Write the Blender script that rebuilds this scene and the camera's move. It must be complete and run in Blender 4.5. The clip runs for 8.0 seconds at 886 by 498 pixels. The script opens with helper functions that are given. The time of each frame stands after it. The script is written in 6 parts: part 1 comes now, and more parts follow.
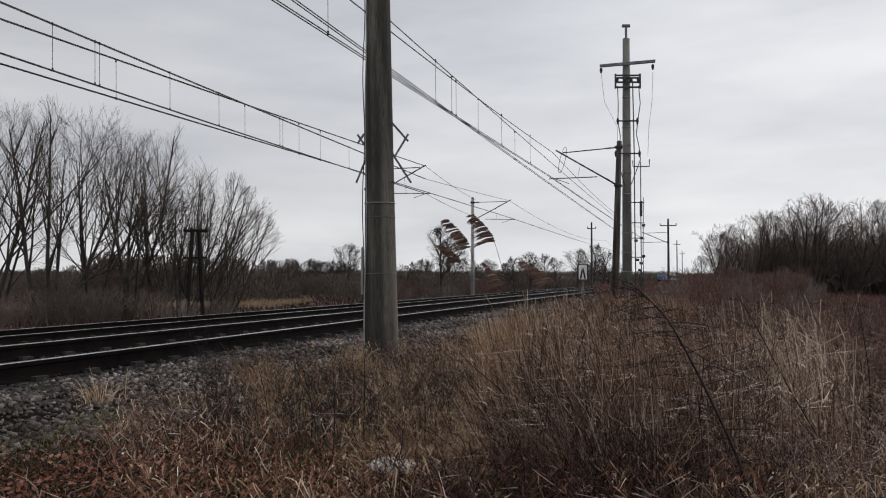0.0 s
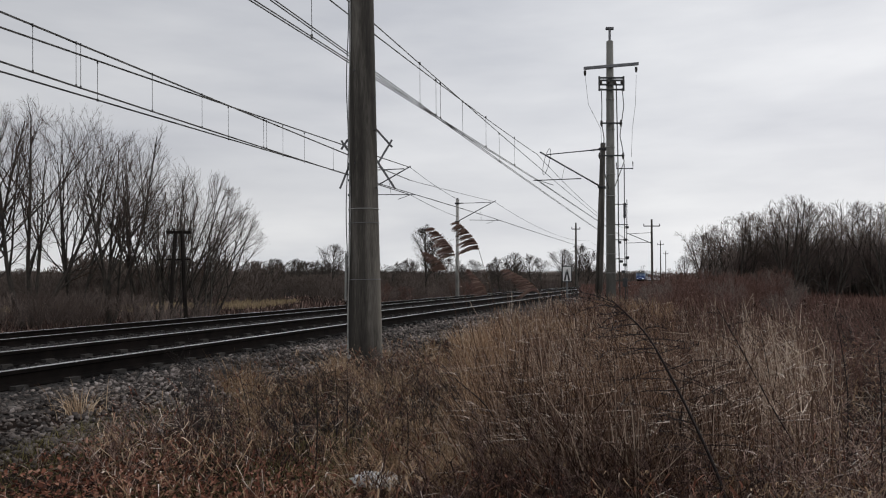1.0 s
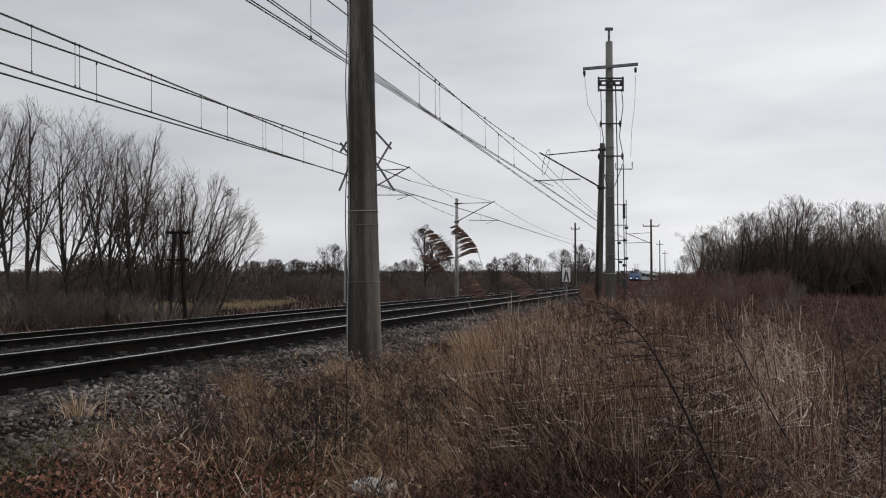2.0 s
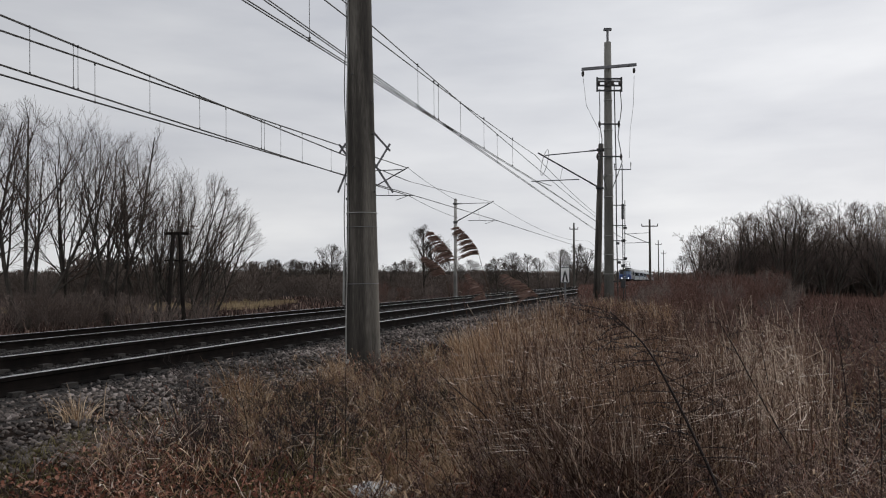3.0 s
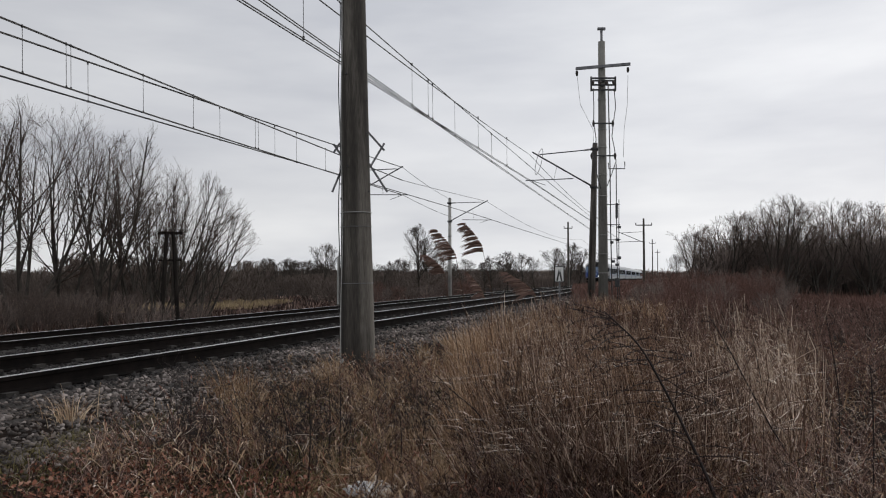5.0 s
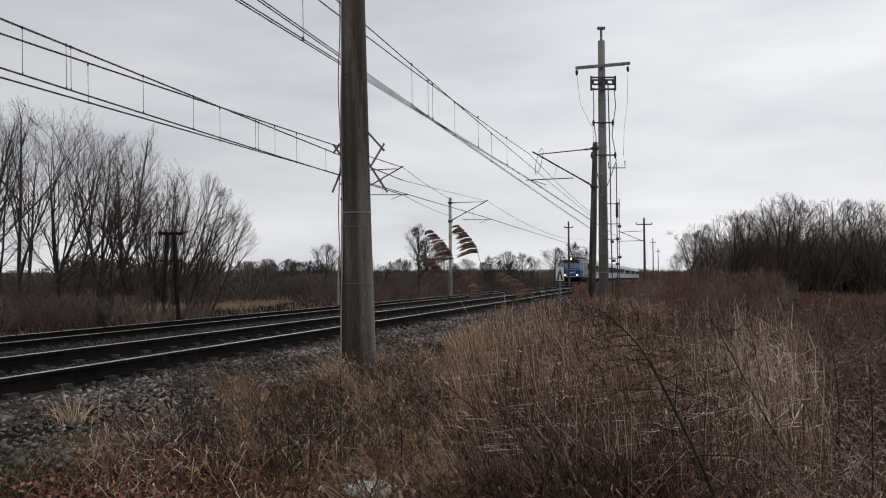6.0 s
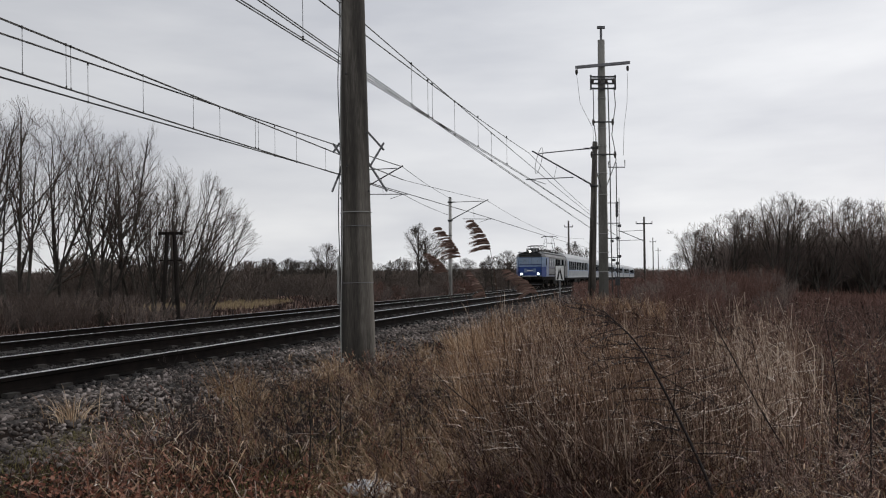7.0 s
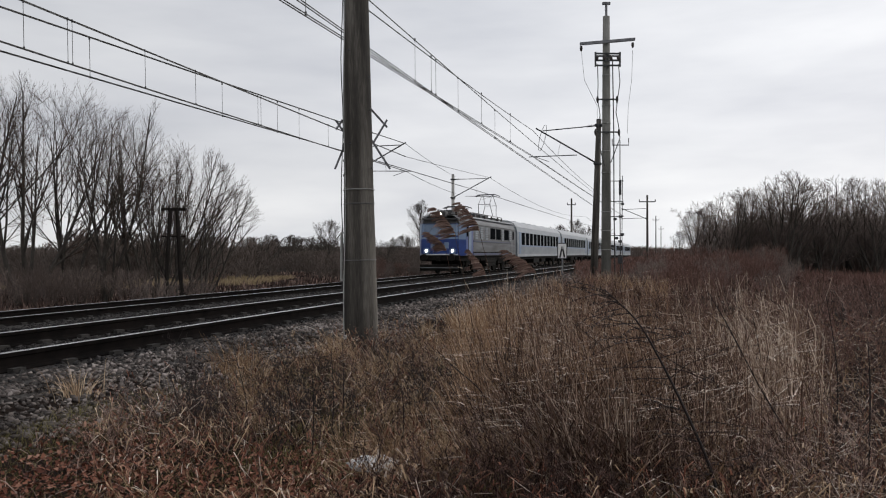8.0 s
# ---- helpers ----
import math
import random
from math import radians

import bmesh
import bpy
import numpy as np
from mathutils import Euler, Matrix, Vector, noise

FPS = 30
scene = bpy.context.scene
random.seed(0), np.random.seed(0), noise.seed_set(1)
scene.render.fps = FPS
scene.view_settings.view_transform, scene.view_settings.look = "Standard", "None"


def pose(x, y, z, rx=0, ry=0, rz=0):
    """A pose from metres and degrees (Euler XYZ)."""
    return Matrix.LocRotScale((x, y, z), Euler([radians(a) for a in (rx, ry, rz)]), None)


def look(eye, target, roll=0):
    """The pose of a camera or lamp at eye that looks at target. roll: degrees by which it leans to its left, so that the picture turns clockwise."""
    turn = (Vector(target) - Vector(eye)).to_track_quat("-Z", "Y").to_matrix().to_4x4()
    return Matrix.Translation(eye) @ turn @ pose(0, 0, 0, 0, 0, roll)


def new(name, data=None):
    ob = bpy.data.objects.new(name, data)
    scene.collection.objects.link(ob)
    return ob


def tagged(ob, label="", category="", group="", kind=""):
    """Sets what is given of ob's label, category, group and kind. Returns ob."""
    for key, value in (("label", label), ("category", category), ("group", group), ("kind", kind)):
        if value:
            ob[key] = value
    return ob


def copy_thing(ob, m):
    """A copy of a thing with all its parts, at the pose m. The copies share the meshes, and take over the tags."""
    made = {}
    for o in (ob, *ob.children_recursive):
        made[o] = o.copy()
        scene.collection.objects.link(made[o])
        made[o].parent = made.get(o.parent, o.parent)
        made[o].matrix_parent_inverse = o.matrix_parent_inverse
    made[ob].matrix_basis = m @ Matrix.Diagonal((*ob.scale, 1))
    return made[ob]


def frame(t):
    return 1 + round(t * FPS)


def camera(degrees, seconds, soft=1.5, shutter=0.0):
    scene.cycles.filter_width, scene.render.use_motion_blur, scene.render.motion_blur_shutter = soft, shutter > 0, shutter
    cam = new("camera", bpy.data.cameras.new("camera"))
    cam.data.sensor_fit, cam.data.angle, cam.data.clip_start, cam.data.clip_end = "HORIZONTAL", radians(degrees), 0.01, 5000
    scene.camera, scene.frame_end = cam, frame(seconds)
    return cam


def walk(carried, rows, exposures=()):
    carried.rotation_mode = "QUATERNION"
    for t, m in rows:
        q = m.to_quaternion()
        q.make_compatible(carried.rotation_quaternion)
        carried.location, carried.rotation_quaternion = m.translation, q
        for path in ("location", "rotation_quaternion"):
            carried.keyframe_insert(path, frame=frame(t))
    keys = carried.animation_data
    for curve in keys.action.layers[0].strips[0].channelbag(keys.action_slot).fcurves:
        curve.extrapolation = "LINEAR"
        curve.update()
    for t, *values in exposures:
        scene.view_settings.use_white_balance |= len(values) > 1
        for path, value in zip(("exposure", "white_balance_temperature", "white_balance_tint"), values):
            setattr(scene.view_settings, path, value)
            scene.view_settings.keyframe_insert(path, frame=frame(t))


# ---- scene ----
# The camera: held by hand, raised a little in the first seconds, tilting down at the end.
cam = camera(60.0, 8.0, soft=1.1)
CAM = [
    (0.0, -0.008, 0.002, 1.073, 1.641, 2.118, -0.108), (0.5, -0.010, 0.010, 1.100, 1.034, 2.174, -0.150),
    (1.0, 0.004, -0.006, 1.146, 0.515, 2.115, -0.028), (1.5, 0.004, -0.002, 1.164, 0.477, 2.105, -0.021),
    (3.0, 0.002, 0.004, 1.197, 0.372, 2.104, 0.040), (3.5, 0.000, 0.004, 1.201, 0.242, 2.122, 0.030),
    (4.0, 0.004, -0.006, 1.200, 0.133, 2.136, 0.000), (4.5, 0.000, 0.000, 1.200, 0.000, 2.070, 0.030),
    (6.0, 0.007, -0.011, 1.202, 0.005, 2.026, 0.300), (6.5, 0.006, -0.013, 1.203, 0.023, 2.008, 0.341),
    (7.0, 0.011, -0.019, 1.199, 0.009, 1.986, 0.340), (7.5, 0.015, -0.026, 1.198, 0.230, 1.416, 0.156),
    (8.0, 0.009, -0.027, 1.207, 0.195, 0.280, 0.048)]
walk(cam, [(t, pose(x, y, z, 90 + pitch, roll, yaw)) for t, x, y, z, yaw, pitch, roll in CAM],
     exposures=[(0.0, 0.0), (3.0, 0.02), (4.5, 0.06), (7.0, 0.06), (7.5, 0.12), (8.0, 0.14)])

# ---- world and light: an overcast winter day ----
world = bpy.data.worlds.new("overcast")
scene.world = world
world.use_nodes = True
wn, wl = world.node_tree.nodes, world.node_tree.links
wn.clear()


def wnode(kind, **values):
    nd = wn.new(kind)
    for k, v in values.items():
        nd.inputs[k].default_value = v
    return nd


SUN_EL, SUN_AZ = radians(24), radians(60)
sky = wn.new("ShaderNodeTexSky")
sky.sky_type, sky.sun_disc = "NISHITA", False
sky.sun_elevation, sky.sun_rotation = SUN_EL, SUN_AZ
sky.air_density, sky.dust_density = 1.5, 4.0
coords = wn.new("ShaderNodeTexCoord")
split = wn.new("ShaderNodeSeparateXYZ")
wl.new(coords.outputs["Generated"], split.inputs[0])
# cloud layer: broad banks, flattened towards the horizon
flat = wn.new("ShaderNodeMapping")
flat.inputs["Scale"].default_value = (1.6, 1.6, 7.0)
wl.new(coords.outputs["Generated"], flat.inputs[0])
banks = wnode("ShaderNodeTexNoise", Scale=1.5, Detail=5.0, Roughness=0.5)
wl.new(flat.outputs[0], banks.inputs["Vector"])
ramp = wn.new("ShaderNodeValToRGB")
ramp.color_ramp.elements[0].position, ramp.color_ramp.elements[0].color = 0.33, (0.50, 0.515, 0.555, 1)
ramp.color_ramp.elements[1].position, ramp.color_ramp.elements[1].color = 0.66, (0.68, 0.69, 0.71, 1)
wl.new(banks.outputs["Fac"], ramp.inputs[0])
# brighter low sky
low = wn.new("ShaderNodeValToRGB")
low.color_ramp.elements[0].position, low.color_ramp.elements[0].color = 0.0, (1.16, 1.15, 1.12, 1)
low.color_ramp.elements[1].position, low.color_ramp.elements[1].color = 0.5, (1.0, 1.0, 1.0, 1)
mid = low.color_ramp.elements.new(0.17)
mid.color = (0.93, 0.93, 0.945, 1)
wl.new(split.outputs["Z"], low.inputs[0])
clouds = wn.new("ShaderNodeMix")
clouds.data_type, clouds.blend_type = "RGBA", "MULTIPLY"
clouds.inputs["Factor"].default_value = 1.0
wl.new(ramp.outputs[0], clouds.inputs["A"])
wl.new(low.outputs[0], clouds.inputs["B"])
# the thin side of the cloud, towards the hidden sun
side = wn.new("ShaderNodeMapRange")
side.inputs["From Min"].default_value, side.inputs["From Max"].default_value = -0.5, 0.7
side.inputs["To Min"].default_value, side.inputs["To Max"].default_value = 0.80, 1.14
wl.new(split.outputs["X"], side.inputs["Value"])
lit = wn.new("ShaderNodeVectorMath")
lit.operation = "SCALE"
wl.new(clouds.outputs["Result"], lit.inputs[0])
wl.new(side.outputs[0], lit.inputs["Scale"])
b_sky = wnode("ShaderNodeBackground", Strength=0.05)
wl.new(sky.outputs[0], b_sky.inputs[0])
b_cloud = wnode("ShaderNodeBackground", Strength=1.30)
wl.new(lit.outputs[0], b_cloud.inputs[0])
both = wn.new("ShaderNodeMixShader")
both.inputs[0].default_value = 0.92
wl.new(b_sky.outputs[0], both.inputs[1])
wl.new(b_cloud.outputs[0], both.inputs[2])
wout = wn.new("ShaderNodeOutputWorld")
wl.new(both.outputs[0], wout.inputs[0])

sun = new("sun", bpy.data.lights.new("sun", "SUN"))
sun.data.energy, sun.data.angle, sun.data.color = 0.6, radians(30), (1.0, 0.96, 0.90)
sun.matrix_world = look((60 * math.sin(SUN_AZ), 60 * math.cos(SUN_AZ), 60 * math.tan(SUN_EL)), (0, 0, 0))

# ---- the plan: s runs along the railway (away), q across it (to its far side) ----
HEAD = 17.0
UX, UY = math.sin(radians(HEAD)), math.cos(radians(HEAD))


def plan(s, q, z=0.0):
    return Vector((s * UX - q * UY, s * UY + q * UX, z))


def aligned(s, q, z=0.0, rx=0, ry=0, rz=0):
    """A pose whose x runs towards the camera's side of the railway and whose y runs along it."""
    p = plan(s, q, z)
    return pose(p.x, p.y, p.z, 0, 0, -HEAD) @ pose(0, 0, 0, rx, ry, rz)


NEAR_Q, FAR_Q, NEAR_Z, FAR_Z = 6.55, 14.12, 0.31, -0.13   # track axes and rail tops


def far_top(s):
    """The far rails fall gently away."""
    return FAR_Z - 0.0030 * max(0.0, s - 95)


KNOTS = [(-3000, -2.2), (-60, -2.0), (-25, -1.6), (-9, -0.30), (-2, 0.0), (3.3, 0.02), (4.25, 0.05), (4.95, 0.10), (9.0, 0.08),
         (10.2, -0.20), (11.6, -0.45), (16.6, -0.42), (18.2, -0.9), (22, -1.35), (40, -1.7), (90, -2.2), (300, -2.0), (3000, -2.0)]


def ground_z(x, y):
    s, q = x * UX + y * UY, -x * UY + y * UX
    z = KNOTS[-1][1]
    for (qa, za), (qb, zb) in zip(KNOTS, KNOTS[1:]):
        if qa <= q < qb:
            f = (q - qa) / (qb - qa)
            z = za + (zb - za) * f * f * (3 - 2 * f)
            break
    if s > 95 and q > 9:
        z -= 0.0030 * min(s - 95, 300)
    wild = 1.0 if q < 3.5 or q > 18 else 0.25
    return z + wild * (0.05 * noise.noise((x * 0.5, y * 0.5, 0)) + 0.025 * noise.noise((x * 1.7, y * 1.7, 3)))


# ---- materials ----
def material(name, rough=0.8, metal=0.0, spec=0.5):
    m = bpy.data.materials.new(name)
    m.use_nodes = True
    b = m.node_tree.nodes["Principled BSDF"]
    b.inputs["Roughness"].default_value, b.inputs["Metallic"].default_value = rough, metal
    b.inputs["Specular IOR Level"].default_value = spec
    return m, m.node_tree.nodes, m.node_tree.links, b


def surface(name, colours, scale=4.0, fine=40.0, rough=0.8, metal=0.0, bump=0.3, stretch=(1, 1, 1), spec=0.4, wear=None, depth=0.01):
    """A surface with broad stains, fine grain and relief. colours: two or three of them, dark to light."""
    m, nd, ln, b = material(name, rough, metal, spec)
    tc, mp = nd.new("ShaderNodeTexCoord"), nd.new("ShaderNodeMapping")
    mp.inputs["Scale"].default_value = stretch
    ln.new(tc.outputs["Object"], mp.inputs[0])
    big, small = nd.new("ShaderNodeTexNoise"), nd.new("ShaderNodeTexNoise")
    big.inputs["Scale"].default_value, big.inputs["Detail"].default_value = scale, 6
    small.inputs["Scale"].default_value, small.inputs["Detail"].default_value = fine, 4
    for t in (big, small):
        ln.new(mp.outputs[0], t.inputs["Vector"])
    mix = nd.new("ShaderNodeMath")
    mix.operation = "MULTIPLY_ADD"
    mix.inputs[1].default_value, mix.inputs[2].default_value = 0.4, -0.2
    ln.new(small.outputs["Fac"], mix.inputs[0])
    add = nd.new("ShaderNodeMath")
    add.operation = "ADD"
    ln.new(mix.outputs[0], add.inputs[0])
    ln.new(big.outputs["Fac"], add.inputs[1])
    cr = nd.new("ShaderNodeValToRGB")
    cr.color_ramp.elements[0].position, cr.color_ramp.elements[1].position = 0.3, 0.72
    cr.color_ramp.elements[0].color, cr.color_ramp.elements[1].color = (*colours[0], 1), (*colours[-1], 1)
    if len(colours) > 2:
        cr.color_ramp.elements.new(0.5).color = (*colours[1], 1)
    ln.new(add.outputs[0], cr.inputs[0])
    ln.new(cr.outputs[0], b.inputs["Base Color"])
    rr = nd.new("ShaderNodeMapRange")
    rr.inputs["To Min"].default_value, rr.inputs["To Max"].default_value = max(0.05, rough - 0.12), min(1, rough + 0.12)
    ln.new(small.outputs["Fac"], rr.inputs["Value"])
    ln.new(rr.outputs[0], b.inputs["Roughness"])
    if bump:
        bp = nd.new("ShaderNodeBump")
        bp.inputs["Strength"].default_value, bp.inputs["Distance"].default_value = bump, depth
        ln.new(add.outputs[0], bp.inputs["Height"])
        ln.new(bp.outputs[0], b.inputs["Normal"])
    return m


def scattered(name, stops, rough=0.85, spec=0.25, patch=None, translucent=0.0):
    """Colour that differs from piece to piece, with broad patches over the place."""
    m, nd, ln, b = material(name, rough, 0.0, spec)
    geo = nd.new("ShaderNodeNewGeometry")
    cr = nd.new("ShaderNodeValToRGB")
    els = cr.color_ramp.elements
    els[0].position, els[0].color = 0.0, (*stops[0], 1)
    els[1].position, els[1].color = 1.0, (*stops[-1], 1)
    for i, c in enumerate(stops[1:-1], 1):
        els.new(i / (len(stops) - 1)).color = (*c, 1)
    tc, nz = nd.new("ShaderNodeTexCoord"), nd.new("ShaderNodeTexNoise")
    nz.inputs["Scale"].default_value = patch or 0.8
    ln.new(tc.outputs["Object"], nz.inputs["Vector"])
    mix = nd.new("ShaderNodeMath")
    mix.operation = "MULTIPLY_ADD"
    mix.inputs[1].default_value = 0.7
    ln.new(geo.outputs["Random Per Island"], mix.inputs[0])
    sub = nd.new("ShaderNodeMath")
    sub.operation = "MULTIPLY_ADD"
    sub.inputs[1].default_value, sub.inputs[2].default_value = 1.2, -0.45
    ln.new(nz.outputs["Fac"], sub.inputs[0])
    ln.new(sub.outputs[0], mix.inputs[2])
    ln.new(mix.outputs[0], cr.inputs[0])
    ln.new(cr.outputs[0], b.inputs["Base Color"])
    return m


def glow(name, colour, strength):
    m, nd, ln, b = material(name, 0.3)
    b.inputs["Base Color"].default_value = (*colour, 1)
    b.inputs["Emission Color"].default_value = (*colour, 1)
    b.inputs["Emission Strength"].default_value = strength
    return m


M = dict(
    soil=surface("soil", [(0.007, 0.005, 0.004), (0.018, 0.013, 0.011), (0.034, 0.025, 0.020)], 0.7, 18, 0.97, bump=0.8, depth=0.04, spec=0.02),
    bed=surface("ballast_bed", [(0.020, 0.018, 0.017), (0.090, 0.082, 0.077)], 14, 60, 0.95, bump=1.0, depth=0.03, spec=0.05),
    stone=scattered("ballast_stone", [(0.014, 0.011, 0.010), (0.050, 0.041, 0.037), (0.145, 0.121, 0.109), (0.40, 0.345, 0.32)], 0.75, 0.25, 0.9),
    stone_dark=scattered("oily_ballast_stone", [(0.006, 0.005, 0.005), (0.020, 0.018, 0.018), (0.085, 0.078, 0.075)], 0.75, 0.15, 0.9),
    # rust taken down to near-black: the shadow on the rail web is in the colour
    rail=surface("shaded_rail_rust", [(0.004, 0.0035, 0.0035), (0.013, 0.010, 0.009)], 6, 70, 0.9, 0.0, spec=0.06),
    railhead=surface("rail_head", [(0.42, 0.41, 0.40), (0.62, 0.61, 0.60)], 2, 40, 0.28, 1.0, bump=0.05, stretch=(1, 1, 1)),
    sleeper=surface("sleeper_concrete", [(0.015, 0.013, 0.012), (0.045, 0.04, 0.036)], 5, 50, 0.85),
    clip=surface("clip_iron", [(0.015, 0.012, 0.010), (0.05, 0.04, 0.03)], 9, 60, 0.7, 0.3),
    concrete=surface("pole_concrete", [(0.085, 0.082, 0.072), (0.15, 0.145, 0.13), (0.23, 0.225, 0.205)], 1.6, 45, 0.85, stretch=(1, 1, 0.22), bump=0.35),
    concrete_old=surface("pole_concrete_dark", [(0.016, 0.014, 0.012), (0.060, 0.053, 0.045), (0.165, 0.150, 0.130)], 3.2, 55, 0.88, stretch=(2.2, 2.2, 0.14), bump=0.6),
    steel=surface("galvanised_steel", [(0.10, 0.10, 0.105), (0.22, 0.22, 0.23)], 5, 50, 0.55, 0.6, bump=0.1),
    steel_dark=surface("dark_steel", [(0.03, 0.03, 0.032), (0.08, 0.08, 0.082)], 5, 50, 0.6, 0.4, bump=0.1),
    wire=surface("wire_metal", [(0.035, 0.034, 0.034), (0.07, 0.068, 0.066)], 3, 30, 0.5, 0.7, bump=0),
    cable=surface("cable_grey", [(0.22, 0.22, 0.21), (0.38, 0.38, 0.36)], 4, 30, 0.6, bump=0),
    porcelain=surface("insulator", [(0.03, 0.025, 0.022), (0.06, 0.05, 0.045)], 5, 30, 0.25, bump=0),
    wood=surface("pole_wood", [(0.010, 0.008, 0.007), (0.030, 0.025, 0.022)], 3, 60, 0.9, stretch=(3, 3, 0.3), spec=0.1),
    white=surface("white_enamel", [(0.62, 0.62, 0.60), (0.80, 0.80, 0.78)], 4, 40, 0.45, bump=0.05),
    black=surface("black_enamel", [(0.012, 0.012, 0.013), (0.03, 0.03, 0.03)], 4, 40, 0.5, bump=0.05),
    bark=surface("bark", [(0.020, 0.016, 0.013), (0.05, 0.042, 0.035), (0.085, 0.072, 0.06)], 3, 40, 0.95, stretch=(2, 2, 0.4)),
    twig=scattered("twig", [(0.034, 0.025, 0.021), (0.085, 0.062, 0.052), (0.16, 0.118, 0.10)], 0.9, 0.2, 0.3),
    woods=scattered("woods_twig", [(0.050, 0.041, 0.036), (0.125, 0.099, 0.085), (0.22, 0.178, 0.154)], 0.9, 0.1, 0.04),
    brush_pale=scattered("pale_brush_twig", [(0.085, 0.066, 0.058), (0.190, 0.148, 0.130), (0.31, 0.25, 0.22)], 0.9, 0.1, 0.15),
    twig_tan=scattered("twig_tan", [(0.022, 0.014, 0.010), (0.060, 0.036, 0.026), (0.105, 0.065, 0.048)], 0.9, 0.2, 0.3),
    twig_far=scattered("twig_far", [(0.030, 0.024, 0.020), (0.060, 0.048, 0.040), (0.095, 0.078, 0.064)], 0.9, 0.2, 0.1),
    briar=surface("briar_bark", [(0.010, 0.007, 0.007), (0.030, 0.020, 0.018)], 20, 90, 0.8, bump=0.2),
    # pale blue base stands in for sky reflected in the windscreens
    cab_glass=surface("cab_glass", [(0.08, 0.13, 0.21), (0.13, 0.19, 0.29)], 1, 10, 0.06, bump=0, spec=1.0),
    twig_red=scattered("twig_reddish", [(0.065, 0.035, 0.029), (0.160, 0.090, 0.073), (0.27, 0.172, 0.143)], 0.9, 0.1, 0.25),
    brush=scattered("brush_twig", [(0.045, 0.034, 0.030), (0.105, 0.080, 0.069), (0.19, 0.146, 0.126)], 0.9, 0.1, 0.15),
    straw=scattered("straw", [(0.085, 0.048, 0.028), (0.24, 0.150, 0.088), (0.45, 0.315, 0.20), (0.70, 0.56, 0.41)], 0.8, 0.15, 0.6),
    tall=scattered("tall_straw", [(0.055, 0.029, 0.018), (0.20, 0.115, 0.068), (0.44, 0.285, 0.175), (0.78, 0.62, 0.45)], 0.8, 0.12, 0.5),
    tall_brown=scattered("brown_stalk", [(0.016, 0.009, 0.007), (0.075, 0.043, 0.031), (0.25, 0.162, 0.115), (0.82, 0.67, 0.53)], 0.8, 0.12, 0.5),
    concrete_pale=surface("pale_concrete", [(0.20, 0.195, 0.18), (0.34, 0.33, 0.31), (0.50, 0.49, 0.46)], 2.0, 45, 0.85, stretch=(1, 1, 0.4), bump=0.3),
    pale=scattered("bleached_stalk", [(0.38, 0.30, 0.24), (0.60, 0.50, 0.42), (0.82, 0.74, 0.65)], 0.75, 0.2, 0.7),
    weed=scattered("weed_stem", [(0.006, 0.004, 0.004), (0.034, 0.021, 0.018), (0.16, 0.102, 0.086), (0.55, 0.40, 0.33)], 0.92, 0.05, 0.7),
    moss=scattered("short_grass", [(0.028, 0.021, 0.012), (0.10, 0.078, 0.036), (0.165, 0.148, 0.055), (0.34, 0.27, 0.15)], 0.9, 0.1, 1.2),
    litter=scattered("dead_leaf", [(0.030, 0.011, 0.007), (0.12, 0.042, 0.025), (0.21, 0.083, 0.050), (0.42, 0.24, 0.17)], 0.75, 0.2, 1.5),
    plume=scattered("reed_plume", [(0.08, 0.050, 0.040), (0.17, 0.108, 0.088), (0.32, 0.22, 0.185)], 0.9, 0.15, 3),
    field=scattered("far_grass", [(0.17, 0.125, 0.070), (0.34, 0.26, 0.155), (0.50, 0.39, 0.25)], 0.9, 0.1, 0.1),
    bag=surface("plastic_bag", [(0.45, 0.45, 0.45), (0.75, 0.75, 0.74)], 9, 30, 0.4, bump=0.2),
    blue=surface("blue_paint", [(0.010, 0.032, 0.15), (0.020, 0.056, 0.235)], 2, 30, 0.35, bump=0.05),
    navy=surface("dark_blue_paint", [(0.012, 0.022, 0.075), (0.02, 0.035, 0.11)], 2, 30, 0.4, bump=0.05),
    sky_blue=surface("pale_blue_paint", [(0.13, 0.19, 0.29), (0.20, 0.27, 0.39)], 2, 30, 0.4, bump=0.05),
    grey=surface("grey_paint", [(0.055, 0.053, 0.055), (0.16, 0.165, 0.175)], 1.2, 30, 0.5, bump=0.05, stretch=(1, 0.35, 3)),
    coach=surface("coach_paint", [(0.16, 0.178, 0.20), (0.26, 0.285, 0.31)], 1.2, 30, 0.4, bump=0.04, stretch=(1, 0.5, 2)),
    coach_roof=surface("coach_roof", [(0.32, 0.33, 0.345), (0.46, 0.47, 0.485)], 1.0, 30, 0.5, bump=0.05),
    roof=surface("loco_roof", [(0.025, 0.025, 0.026), (0.08, 0.08, 0.08)], 2, 30, 0.6, bump=0.1),
    under=surface("underframe", [(0.006, 0.0055, 0.005), (0.020, 0.018, 0.016)], 4, 40, 0.85, bump=0.2, spec=0.1),
    glass=surface("dark_window_glass", [(0.005, 0.006, 0.007), (0.012, 0.013, 0.015)], 2, 10, 0.5, bump=0, spec=0.0),
    lamp=glow("headlight_glass", (1.0, 0.97, 0.90), 6.0),
)


# ---- mesh helpers ----
def mesh_object(name, bm, mat, smooth=False):
    me = bpy.data.meshes.new(name)
    bm.to_mesh(me)
    bm.free()
    if smooth:
        for p in me.polygons:
            p.use_smooth = True
    me.materials.append(M[mat])
    return new(name, me)


def part(name, bm, mat, parent, label="", smooth=False):
    ob = mesh_object(name, bm, mat, smooth)
    ob.parent = parent
    return tagged(ob, label) if label else ob


